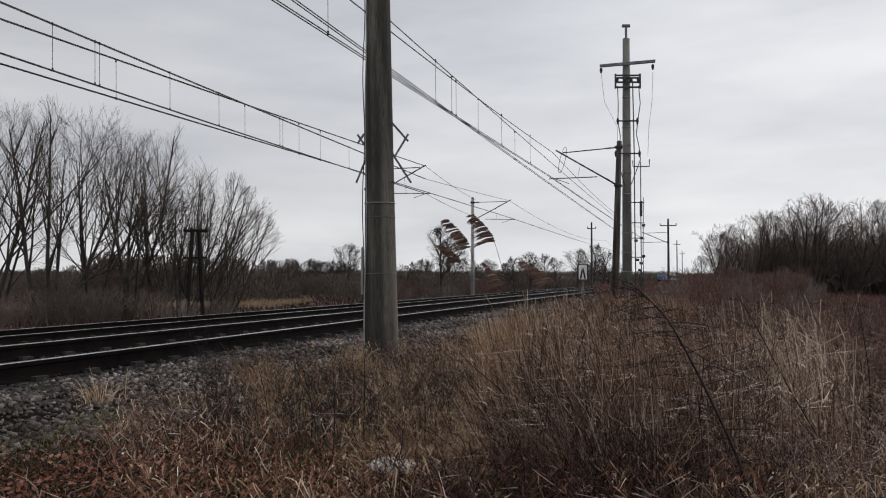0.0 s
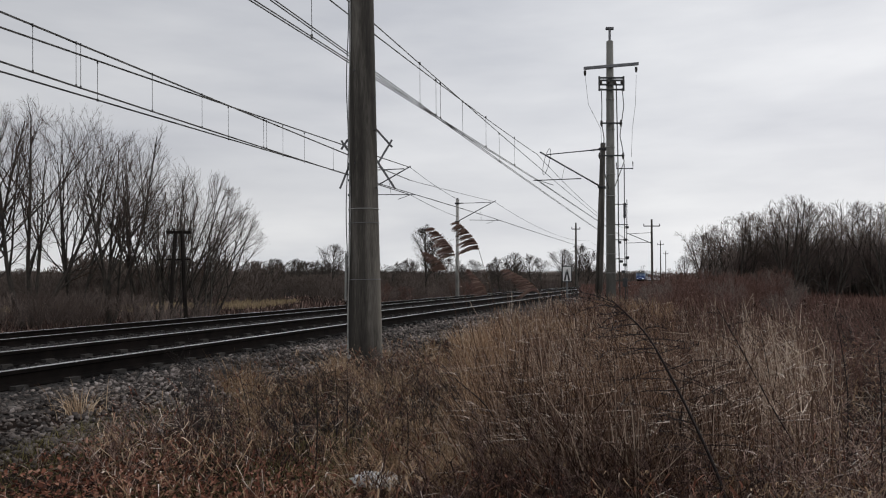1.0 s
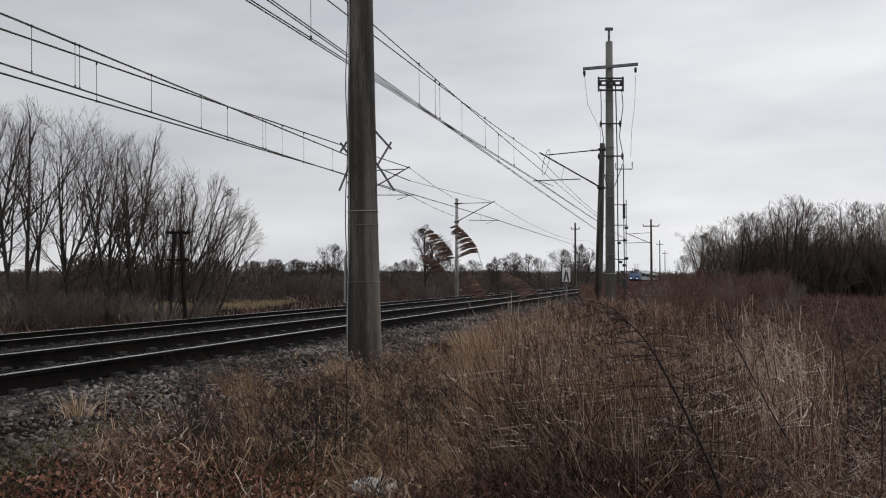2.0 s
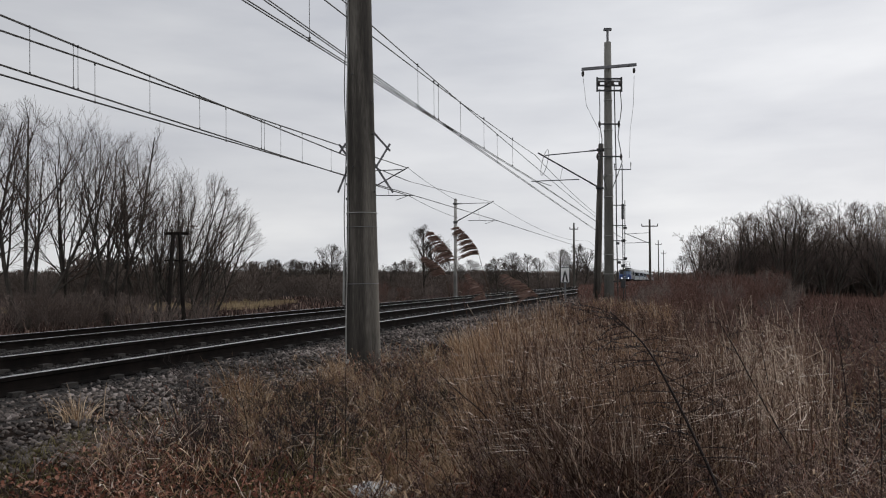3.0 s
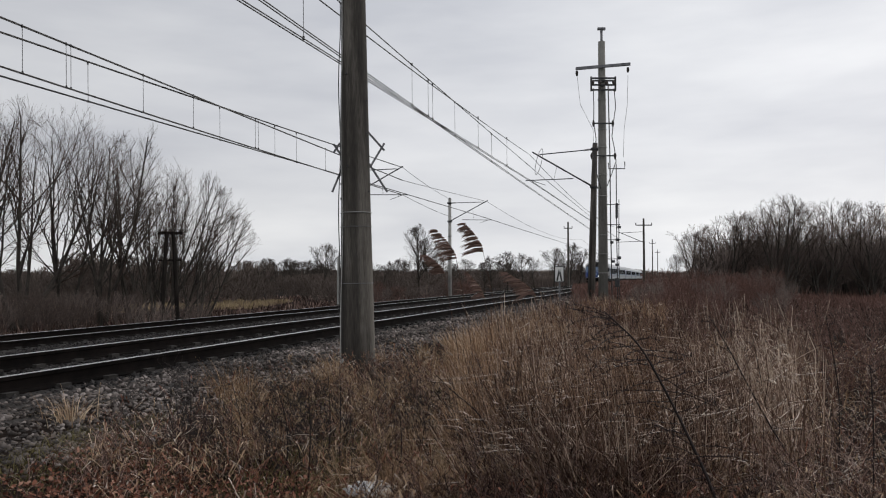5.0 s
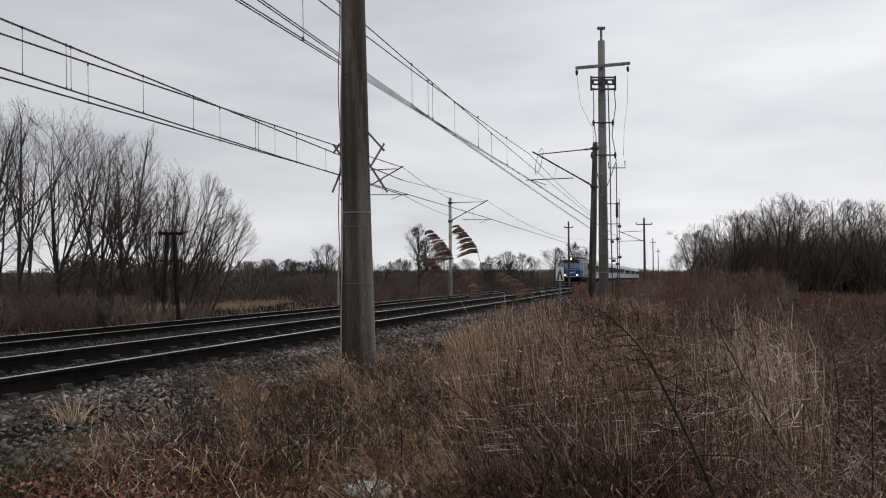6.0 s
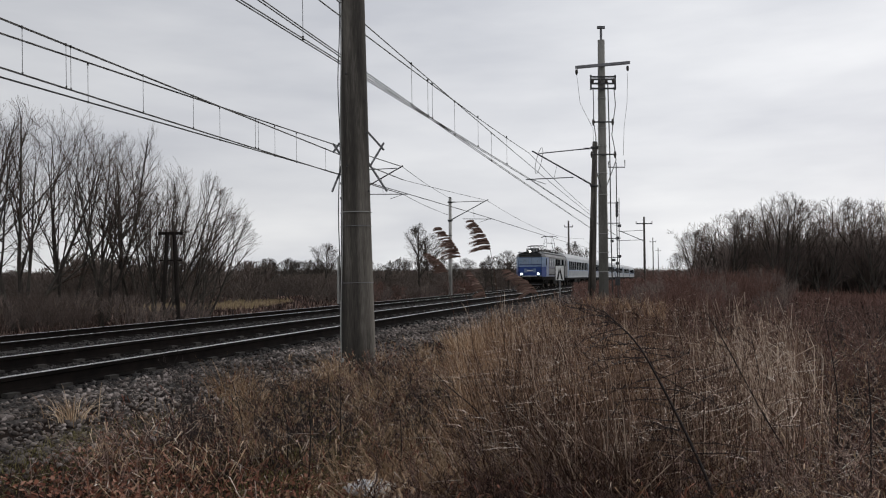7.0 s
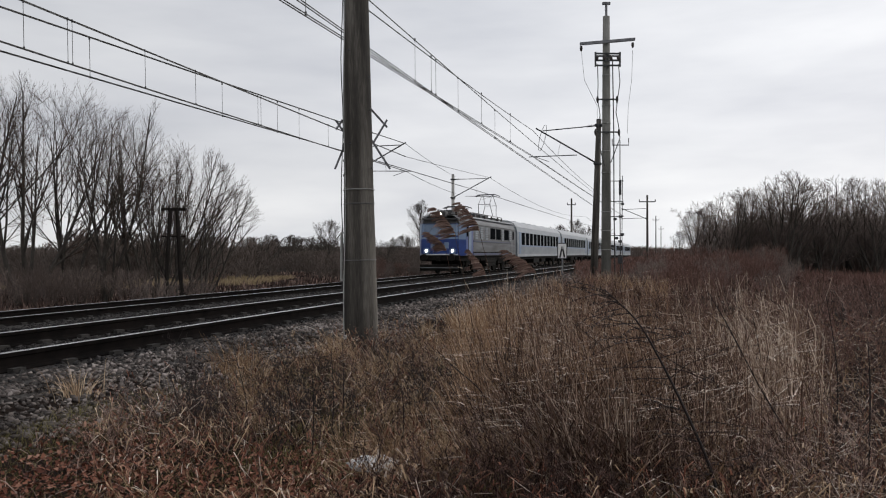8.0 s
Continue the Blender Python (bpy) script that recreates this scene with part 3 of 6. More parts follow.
def build_pylon():
    """Tall spun-concrete pole with a switch gear, cable drops and a long crossarm."""
    y0 = 31.0
    x0 = 6.495
    pyl = empty("power_pole", pose(x0, y0, 0, 0, 0.12, 0), "tall pale spun-concrete power pole with switchgear and cables", "power pole")
    pyl.scale = (1, 1, 1.02)
    part("shaft", tapered(bmesh.new(), [((0, 0, -0.5), 0.20), ((0, 0, 3), 0.185), ((0, 0, 10.55), 0.138)], 14), "concrete", pyl, "pale grey spun-concrete shaft", True)
    part("spike", bar((0, 0, 10.5), (0, 0, 11.05), 0.05), "steel", pyl, "steel top bracket")
    bm = box(bmesh.new(), -0.16, 0.16, -0.06, 0.06, 11.02, 11.12, 0.01)
    part("top_bar", bm, "steel", pyl)
    bm = box(bmesh.new(), -1.1, 1.12, -0.24, -0.16, 9.44, 9.56, 0.01)
    for v in bm.verts:
        v.co.z += 0.085 * v.co.x
    part("crossarm", bm, "steel", pyl, "long galvanised crossarm")
    for x, z in ((-1.02, 9.36), (1.06, 9.50)):
        part("insulator", tube(bmesh.new(), [(x, -0.04, z), (x, -0.04, z - 0.1), (x, -0.04, z - 0.2)], [0.05, 0.06, 0.035], 8), "porcelain", pyl, "hanging insulator")
    for x0_, x1_ in ((-1.02, -0.36), (1.06, 0.84)):
        part("slack_wire", tube(bmesh.new(), [(x0_, -0.04, 9.2), (x0_ * 0.8 + x1_ * 0.2, -0.05, 8.0), (x1_ * 1.05, -0.05, 7.0), (x1_, -0.05, 5.9)], 0.008, 4), "wire", pyl, "thin slack conductor")
    # switch frame
    for z in (8.55, 8.75, 8.92, 9.02):
        part("switch_bar", box(bmesh.new(), -0.5, 0.52, -0.26, -0.2, z - 0.03, z + 0.03), "steel_dark", pyl, "switchgear frame bar")
    for x in (-0.48, 0.5):
        part("switch_post", box(bmesh.new(), x - 0.03, x + 0.03, -0.27, -0.19, 8.5, 9.08), "steel_dark", pyl)
    for x in (-0.42, -0.12, 0.14, 0.44):
        part("insulator", tube(bmesh.new(), [(x, -0.23, 8.95), (x, -0.23, 8.85), (x, -0.23, 8.75)], [0.045, 0.07, 0.05], 8), "porcelain", pyl)
    # platforms and cables
    for z, w in ((7.22, 0.42), (5.93, 0.50)):
        part("cable_arm", box(bmesh.new(), -w, w, -0.24, -0.18, z - 0.025, z + 0.025), "steel_dark", pyl, "short steel cable arm")
        for x in (-w + 0.03, w - 0.03):
            part("insulator", tube(bmesh.new(), [(x, -0.21, z + 0.12), (x, -0.21, z), (x, -0.21, z - 0.14)], [0.03, 0.06, 0.03], 8), "porcelain", pyl)
    part("cable_hook", tube(bmesh.new(), [(0.2, -0.2, 5.65), (0.2, -0.2, 5.42), (0.86, -0.2, 5.42), (0.86, -0.2, 5.70)], 0.022, 6), "steel_dark", pyl, "u-shaped steel bracket")
    def drop(xs, r=0.018):
        part("cable", tube(bmesh.new(), [(x, -0.25, z) for x, z in xs], r, 5), "wire", pyl, "black power cable")
    drop([(-0.40, 8.6), (-0.38, 7.9), (-0.39, 7.2), (-0.30, 6.6), (-0.36, 5.9), (-0.28, 5.2), (-0.12, 4.6)])
    drop([(0.44, 8.6), (0.50, 7.9), (0.40, 7.2), (0.34, 6.7), (0.44, 6.2), (0.50, 5.7), (0.28, 5.1), (0.12, 4.7)])
    drop([(0.20, 8.8), (0.25, 6.0), (0.26, 3.0), (0.30, 0.2)], 0.024)
    drop([(0.50, 5.6), (0.50, 3.0), (0.52, 0.2)], 0.020)
    drop([(0.60, 4.2), (0.58, 2.0), (0.60, 0.2)], 0.016)
    part("cable_box", box(bmesh.new(), 0.46, 0.55, -0.31, -0.20, 3.45, 4.05, 0.02), "steel_dark", pyl, "dark cable sealing end")
    part("cable_box", box(bmesh.new(), 0.42, 0.58, -0.34, -0.18, 0.75, 1.1, 0.02), "steel_dark", pyl)
    for x, z in ((0.36, 1.75), (0.50, 1.62), (0.44, 1.35), (0.60, 1.9), (0.30, 2.5), (0.52, 2.6), (0.60, 3.1)):
        part("cable_clamp", box(bmesh.new(), x - 0.06, x + 0.06, -0.30, -0.20, z - 0.05, z + 0.05, 0.01), "steel_dark", pyl, "dark cable clamp")
    for z in (1.0, 1.85, 2.6, 3.2, 4.0):
        part("stand_off", box(bmesh.new(), 0.12, 0.64, -0.24, -0.21, z - 0.015, z + 0.015), "steel_dark", pyl, "steel stand-off bar")
    for z in (1.3, 2.05, 2.8, 4.35, 5.2, 6.3, 7.0, 8.2):
        part("strap", tube(bmesh.new(), [((0.235 - 0.0085 * z) * math.cos(a), (0.235 - 0.0085 * z) * math.sin(a), z) for a in [2 * math.pi * k / 16 for k in range(17)]], 0.012, 4), "cable", pyl, "pale strap round the shaft")


build_pylon()


# ---- wires ----
def wire(name, s0, q0, z0, s1, q1, z1, sag, r, label, twin=0.0, n=24):
    """A conductor from post to post, or two a hand apart."""
    bm = bmesh.new()
    for d in ((-twin, twin) if twin else (0,)):
        pts = []
        for i in range(n + 1):
            f = i / n
            pts.append(plan(s0 + (s1 - s0) * f, q0 + (q1 - q0) * f + d, z0 + (z1 - z0) * f - sag * 4 * f * (1 - f)))
        tube(bm, pts, r, 5)
    return tagged(mesh_object(name, bm, "wire"), label, "overhead wire", "overhead wires")


def span(s0, s1, z0, z1, sag):
    return lambda s: z0 + (z1 - z0) * (s - s0) / (s1 - s0) - sag * 4 * ((s - s0) / (s1 - s0)) * (1 - (s - s0) / (s1 - s0))


def hangers(q, upper, lower, where):
    for s in where:
        bm = tube(bmesh.new(), [plan(s, q, upper(s)), plan(s + 0.03, q, lower(s))], 0.007, 4)
        tube(bm, [plan(s, q, upper(s) - 0.04), plan(s, q, upper(s) + 0.03)], 0.022, 5)
        tube(bm, [plan(s + 0.03, q, lower(s) - 0.02), plan(s + 0.03, q, lower(s) + 0.05)], 0.022, 5)
        tagged(mesh_object("dropper", bm, "wire"), "thin dropper wire between messenger and contact wire", "overhead wire", "droppers")


def build_wires():
    run = (("contact_wire", "pair of contact wires over the railway"), ("messenger_wire", "messenger wire carrying the contact wires"))
    # near track: two overlapping lines cross before the dark mast
    wire(run[0][0], -25, 6.35, 5.40, 35.1, 6.5, 5.66, 0.06, 0.012, run[0][1], 0.035)
    wire(run[1][0], -25, 6.35, 7.2, 35.1, 6.5, 6.86, 0.56, 0.014, run[1][1])
    wire(run[0][0], -25, 6.75, 6.75, 60, 6.3, 4.75, 0.10, 0.012, run[0][1], 0.035)
    wire(run[1][0], -25, 6.75, 8.2, 60, 6.3, 5.75, 0.25, 0.014, run[1][1])
    wire(run[0][0], 35.1, 6.5, 5.66, 95, 6.5, 5.6, 0.05, 0.014, run[0][1], 0.03)
    wire(run[1][0], 35.1, 6.5, 6.86, 95, 6.5, 7.0, 0.75, 0.014, run[1][1])
    up, lo = span(-25, 35.1, 7.2, 6.86, 0.56), span(-25, 35.1, 5.40, 5.66, 0.06)
    hangers(6.42, up, lo, (6.2, 12.4, 19.7, 20.1, 25.2, 29.8))
    up, lo = span(-25, 60, 8.2, 5.75, 0.25), span(-25, 60, 6.75, 4.75, 0.10)
    hangers(6.5, up, lo, (18.6, 22.6, 27.5))
    # far track: two lines side by side that cross
    wire(run[0][0], -25, 14.0, 6.45, 38.8, 14.1, 5.60, 0.15, 0.013, run[0][1], 0.03)
    wire(run[0][0], -25, 14.4, 5.45, 58.3, 14.1, 5.72, -0.08, 0.013, run[0][1], 0.03)
    wire(run[1][0], -25, 14.0, 7.68, 38.8, 14.1, 6.38, 0.03, 0.013, run[1][1], 0.03)
    wire(run[1][0], -25, 14.4, 6.20, 38.8, 14.1, 7.08, 0.12, 0.013, run[1][1], 0.03)
    up, lo = span(-25, 38.8, 7.68, 6.38, 0.03), span(-25, 38.8, 6.45, 5.60, 0.15)
    hangers(14.05, up, lo, (13.6, 14.9, 15.05, 17.7, 20.0, 23.6, 23.8, 29.2))
    up, lo = span(-25, 38.8, 6.20, 7.08, 0.12), span(-25, 58.3, 5.45, 5.72, -0.08)
    hangers(14.3, up, lo, (11.0, 15.9, 21.8, 25.4, 27.1))
    wire(run[1][0], 38.8, 14.1, 6.38, 58.3, FAR_Q, 7.05, 0.02, 0.014, run[1][1])
    wire(run[1][0], 38.8, 14.1, 7.08, 58.3, 17.0, 7.25, 0.12, 0.014, "messenger wire run out to its anchor mast")
    wire(run[0][0], 38.8, 14.1, 5.60, 58.3, 17.0, 5.9, 0.10, 0.014, "contact wire run out to its anchor mast")
    for a, b in ((58.3, 120), (120, 180)):
        za, zb = far_top(a) + 5.85, far_top(b) + 5.75
        wire(run[0][0], a, FAR_Q, za, b, FAR_Q, zb, 0.05, 0.015, run[0][1], 0.03)
        wire(run[1][0], a, FAR_Q, za + 1.3, b, FAR_Q, zb + 1.3, 0.9, 0.015, run[1][1])


build_wires()


# ---- trees and brush ----
def grow(rng, spec, base=(0, 0, 0)):
    """Bars of a bare tree: stems fan out of one foot, limbs and twigs fill an egg-shaped crown."""
    out = {0: [], 1: []}
    top, wide = spec["height"], spec["wide"]
    belly = 0.56 * top

    def room(p):
        """How far inside the crown's outline a point lies: 1 on the outline."""
        zz = (p[2] - belly) / (top - belly if p[2] > belly else belly * 1.15)
        return math.sqrt(((p[0] - spec["drift"] * p[2]) ** 2 + p[1] ** 2) / wide ** 2 + zz * zz)

    def branch(p, d, length, r, level):
        steps = (7, 4, 3, 2)[level]
        pts, dirs = [np.array(p, float)], []
        d = np.array(d, float)
        for i in range(steps):
            d = d + rng.normal(0, spec["wobble"] * (1 + 0.25 * level), 3) + np.array([spec["wind"] * (level + 1) * 0.3, 0, spec["rise"]])
            d /= np.linalg.norm(d)
            q = pts[-1] + d * length / steps
            if i and room(q) > 1.0 + 0.05 * rng.normal():
                break
            pts.append(q)
            dirs.append(d.copy())
        m = len(pts) - 1
        for i in range(m):
            ra, rb = r * (1 - 0.78 * i / m), r * (1 - 0.78 * (i + 1) / m)
            out[0 if level < 2 else 1].append((pts[i], pts[i + 1], max(ra, spec["thin"]), max(rb, spec["thin"] * 0.8)))
        if level >= spec["levels"]:
            return
        n = spec["kids"][level]
        for k in range(n):
            f = spec["start"][level] + (1 - spec["start"][level]) * (k + rng.random()) / n
            i = min(int(f * m), m - 1)
            q = pts[i] + (pts[i + 1] - pts[i]) * (f * m - i)
            a = rng.normal(0, 1, 3)
            a -= a.dot(dirs[i]) * dirs[i]
            a /= np.linalg.norm(a)
            spread = spec["spread"] * rng.uniform(0.55, 1.3)
            branch(q, dirs[i] + a * spread, length * rng.uniform(*spec["ratio"]) * (1.2 - 0.55 * f), max(spec["thin"], r * (1 - 0.72 * f) * 0.6), level + 1)

    for k in range(spec["trunks"]):
        a = 6.283 * (k + rng.uniform(-0.3, 0.3)) / spec["trunks"]
        t = spec["open"] * rng.uniform(0.25, 1.0)
        branch(np.array(base) + np.array([math.cos(a), math.sin(a), 0]) * rng.uniform(0, spec["foot"]), (math.cos(a) * t + spec["drift"], math.sin(a) * t, 1.0),
               top * rng.uniform(0.9, 1.12), spec["radius"] * rng.uniform(0.6, 1.0), 0)
    return out


def sticks_mesh(name, rows, sides, mat):
    a = np.array([r[0] for r in rows]), np.array([r[1] for r in rows]), np.array([r[2] for r in rows]), np.array([r[3] for r in rows])
    return big_mesh(name, *sticks(*a, sides), mat)


TALL = dict(trunks=4, height=12.2, wide=4.3, drift=0.03, radius=0.135, foot=0.5, open=0.50, levels=3, kids=(11, 7, 5), start=(0.22, 0.22, 0.2), ratio=(0.34, 0.54), spread=0.62,
            wobble=0.05, rise=0.068, wind=0.014, thin=0.0046)
FANNED = dict(trunks=7, height=9.0, wide=3.9, drift=0.14, radius=0.10, foot=0.6, open=0.66, levels=3, kids=(9, 6, 4), start=(0.22, 0.25, 0.2), ratio=(0.34, 0.54), spread=0.58,
              wobble=0.05, rise=0.07, wind=0.016, thin=0.0046)
ROUND = dict(trunks=1, height=8.8, wide=3.6, drift=0.0, radius=0.20, foot=0.0, open=0.06, levels=3, kids=(17, 8, 5), start=(0.2, 0.2, 0.2), ratio=(0.40, 0.6), spread=0.8,
             wobble=0.05, rise=0.04, wind=0.0, thin=0.013)
COPSE = dict(trunks=5, height=7.6, wide=2.9, drift=0.0, radius=0.10, foot=0.7, open=0.45, levels=3, kids=(10, 6, 4), start=(0.12, 0.15, 0.15), ratio=(0.36, 0.55), spread=0.72,
             wobble=0.06, rise=0.05, wind=-0.012, thin=0.0078)
HEDGE = dict(trunks=10, height=4.0, wide=3.0, drift=0.0, radius=0.06, foot=1.9, open=0.6, levels=2, kids=(6, 5), start=(0.1, 0.15), ratio=(0.35, 0.6), spread=0.65,
             wobble=0.07, rise=0.05, wind=0.0, thin=0.026)
SHRUB = dict(trunks=9, height=4.2, wide=2.6, drift=0.0, radius=0.035, foot=0.8, open=0.7, levels=2, kids=(10, 7), start=(0.1, 0.15), ratio=(0.35, 0.6), spread=0.6,
             wobble=0.06, rise=0.06, wind=-0.03, thin=0.0090)


def tree_kind(name, spec, seed, twig, label, category):
    rng = np.random.default_rng(seed)
    rows = grow(rng, spec)
    tree = empty(name, pose(0, 0, -400), label, category)
    if spec["levels"] == 2:
        only = new("crown", sticks_mesh("crown", rows[0] + rows[1], 3, twig))
        only.parent = tree
        return tree
    trunk = new("trunk", sticks_mesh("trunk", rows[0], 6, "bark"))
    crown = new("crown", sticks_mesh("crown", rows[1], 3, twig))
    trunk.parent = crown.parent = tree
    return tree


def planted(kind, x, y, scale, turn, label="", group="", sink=0.1):
    ob = copy_thing(kind, pose(x, y, ground_z(x, y) - sink, 0, 0, turn))
    ob.scale = (scale, scale, scale)
    if label:
        ob["label"] = label
    if group:
        ob["group"] = group
    return ob


def discard(ob):
    for o in (*ob.children_recursive, ob):
        bpy.data.objects.remove(o)


def spot(bearing, y):
    """x at depth y of a bearing given as a fraction of the depth."""
    return bearing * y


def build_trees():
    tall = [tree_kind("bare_tree", TALL, 11 + i, "twig" if i != 1 else "twig_tan", "tall bare many-stemmed tree beyond the railway", "tree") for i in range(3)]
    fans = [tree_kind("bare_tree", FANNED, 17 + i, "twig_tan" if i else "twig", "bare many-stemmed tree fanning out over the scrub", "tree") for i in range(2)]
    for k, (b, y, sc, turn) in enumerate(((-0.625, 41, 1.02, 10), (-0.548, 40, 1.03, 120), (-0.487, 43, 1.03, 20), (-0.440, 42, 0.92, 330), (-0.402, 45, 0.84, 80))):
        planted(tall[k % 3], spot(b, y), y, sc, turn, group="trees beyond the railway")
    for k, (b, y, sc, turn) in enumerate(((-0.375, 42, 0.98, 0), (-0.345, 43.5, 0.93, 25), (-0.318, 42, 0.72, -20))):
        planted(fans[k % 2], spot(b, y), y, sc, turn, group="trees beyond the railway")
    for o in tall + fans:
        discard(o)
    rounds = [tree_kind("distant_tree", ROUND, 31 + i, "twig_far", "distant bare round-crowned tree on the field edge", "tree") for i in range(3)]
    for k, (b, y, sc, turn) in enumerate(((-0.154, 120, 0.95, 0), (-0.030, 110, 1.15, 80), (-0.017, 116, 1.0, 140), (0.085, 130, 0.80, 200), (0.065, 135, 0.72, 20), (0.105, 128, 0.74, 260), (0.145, 150, 0.95, 310),
                                          (0.165, 155, 1.05, 190), (0.178, 150, 0.85, 10), (0.03, 150, 0.75, 50), (0.055, 160, 0.7, 90), (0.12, 150, 0.75, 160), (0.305, 140, 0.6, 30), (0.325, 75, 0.62, 120),
                                          (-0.05, 150, 0.7, 33), (-0.075, 150, 0.62, 77), (-0.215, 160, 0.75, 12), (-0.195, 165, 0.8, 210), (-0.235, 170, 0.7, 60), (-0.25, 175, 0.75, 10), (-0.205, 180, 0.7, 15), (-0.18, 190, 0.85, 100), (-0.225, 185, 0.8, 200), (-0.13, 180, 0.7, 20), (-0.11, 175, 0.75, 300), (-0.065, 170, 0.75, 40), (-0.09, 185, 0.8, 140), (0.015, 170, 0.7, 220), (0.075, 175, 0.75, 75), (0.20, 190, 0.8, 120), (-0.27, 190, 0.75, 5))):
        planted(rounds[k % 3], spot(b, y), y, sc, turn, group="distant trees")
    rng = np.random.default_rng(33)
    for k in range(34):
        b, y = (rng.uniform(-0.26, -0.12) if k < 22 else rng.uniform(-0.06, 0.20)), rng.uniform(215, 270)
        if (0.2924 - 0.9563 * b) * y > 21:
            planted(rounds[k % 3], spot(b, y), y, rng.uniform(0.72, 1.15) * y / 245, rng.uniform(0, 360), "distant bare tree in a row on the skyline", "distant trees")
    for o in rounds:
        discard(o)


def build_brush():
    kinds = [tree_kind("shrub", SHRUB, 51 + i, ("brush_pale", "brush", "twig_red")[i], "dense bare brown shrub beside the meadow", "shrub") for i in range(3)]
    copse = [tree_kind("bare_tree", COPSE, 91 + i, ("brush_pale", "brush_pale", "brush")[i], "dense round-crowned bare tree of the thicket", "tree") for i in range(3)]
    rng = np.random.default_rng(8)
    # thicket at the meadow's edge: skyline given as bearing and height over the eye per metre of depth
    line = ((0.315, 0.03), (0.335, 0.062), (0.37, 0.075), (0.40, 0.078), (0.432, 0.098), (0.46, 0.092), (0.49, 0.080), (0.52, 0.090), (0.56, 0.088), (0.75, 0.097))
    def skyline(b):
        return float(np.interp(b, [p[0] for p in line], [p[1] for p in line]))
    for k, b in enumerate((0.336, 0.362, 0.378, 0.402, 0.432, 0.446, 0.468, 0.492, 0.520, 0.546, 0.566, 0.592, 0.625, 0.66, 0.70)):
        y = 44 + 5 * ((k * 0.618) % 1.0)
        x = spot(b, y)
        sc = (skyline(b) * y + 1.2 - ground_z(x, y)) / 6.9
        planted(copse[k % 3], x, y, sc, rng.uniform(0, 360), group="thicket beside the meadow")
    for k in range(56):
        y = rng.uniform(46, 60)
        b = rng.uniform(0.345, 0.74)
        x = spot(b, y)
        sc = (0.64 * skyline(b) * y + 1.2 - ground_z(x, y)) / 4.0 * rng.uniform(0.8, 1.05)
        planted(kinds[0], x, y, sc, rng.uniform(0, 360), group="thicket beside the meadow")
    for k in range(30):
        y = rng.uniform(20, 40)
        b = rng.uniform(0.26, 0.46)
        planted(kinds[2 if k % 3 else 0], spot(b, y), y, rng.uniform(0.24, 0.36) * (y / 28), rng.uniform(0, 360), "low reddish-brown bare scrub in the meadow", "reddish scrub in the meadow")
    # low scrub along the far side of the railway and among the trees
    for k in range(34):
        y = rng.uniform(38, 80)
        b = rng.uniform(0.225, 0.345)
        if (0.2924 - 0.9563 * b) * y > 2.0:
            continue
        planted(kinds[2 if k % 3 else 0], spot(b, y), y, (rng.uniform(0.20, 0.30) if b > 0.285 else rng.uniform(0.07, 0.12)), rng.uniform(0, 360), "low reddish-brown bare scrub beside the railway", "reddish scrub in the meadow")
    for k in range(26):
        y = rng.uniform(34, 48)
        b = rng.uniform(-0.64, -0.30)
        planted(kinds[k % 2], spot(b, y), y, rng.uniform(0.30, 0.62), rng.uniform(0, 360), "low bare brown scrub among the trees", "scrub beyond the railway")
    hedge = [tree_kind("hedge_shrub", HEDGE, 71 + i, "woods", "distant bare brown hedge shrub at the field edge", "shrub") for i in range(3)]
    for k in range(190):
        y = rng.uniform(72, 190)
        b = rng.uniform(-0.66, 0.20)
        if (0.2924 - 0.9563 * b) * y < 21:
            continue
        tall = 0.85 + 0.9 * noise.noise((b * 16, y * 0.03, 2))
        planted(hedge[k % 3], spot(b, y), y, (0.016 * y + 2.3) / 4.6 * tall * rng.uniform(0.75, 1.15) * (0.62 if -0.27 < b < -0.19 and y < 120 else 1), rng.uniform(0, 360), group="hedges beyond the fields")
    # a darker copse closing the field behind the tall trees
    for k in range(17):
        y, b = rng.uniform(76, 92), rng.uniform(-0.47, -0.245)
        planted(hedge[k % 3], spot(b, y), y, rng.uniform(1.15, 1.5), rng.uniform(0, 360), "bare brown shrub of a copse behind the trees", "copse beyond the trees")
    for o in hedge:
        discard(o)
    for k in range(16):
        y = rng.uniform(60, 85)
        b = rng.uniform(-0.13, 0.04)
        if (0.2924 - 0.9563 * b) * y < 19.5:
            continue
        planted(kinds[k % 3], spot(b, y), y, rng.uniform(0.4, 0.6), rng.uniform(0, 360), "low bare brown scrub beyond the far track", "scrub beyond the railway")
    for o in kinds + copse:
        discard(o)


build_trees()
build_brush()


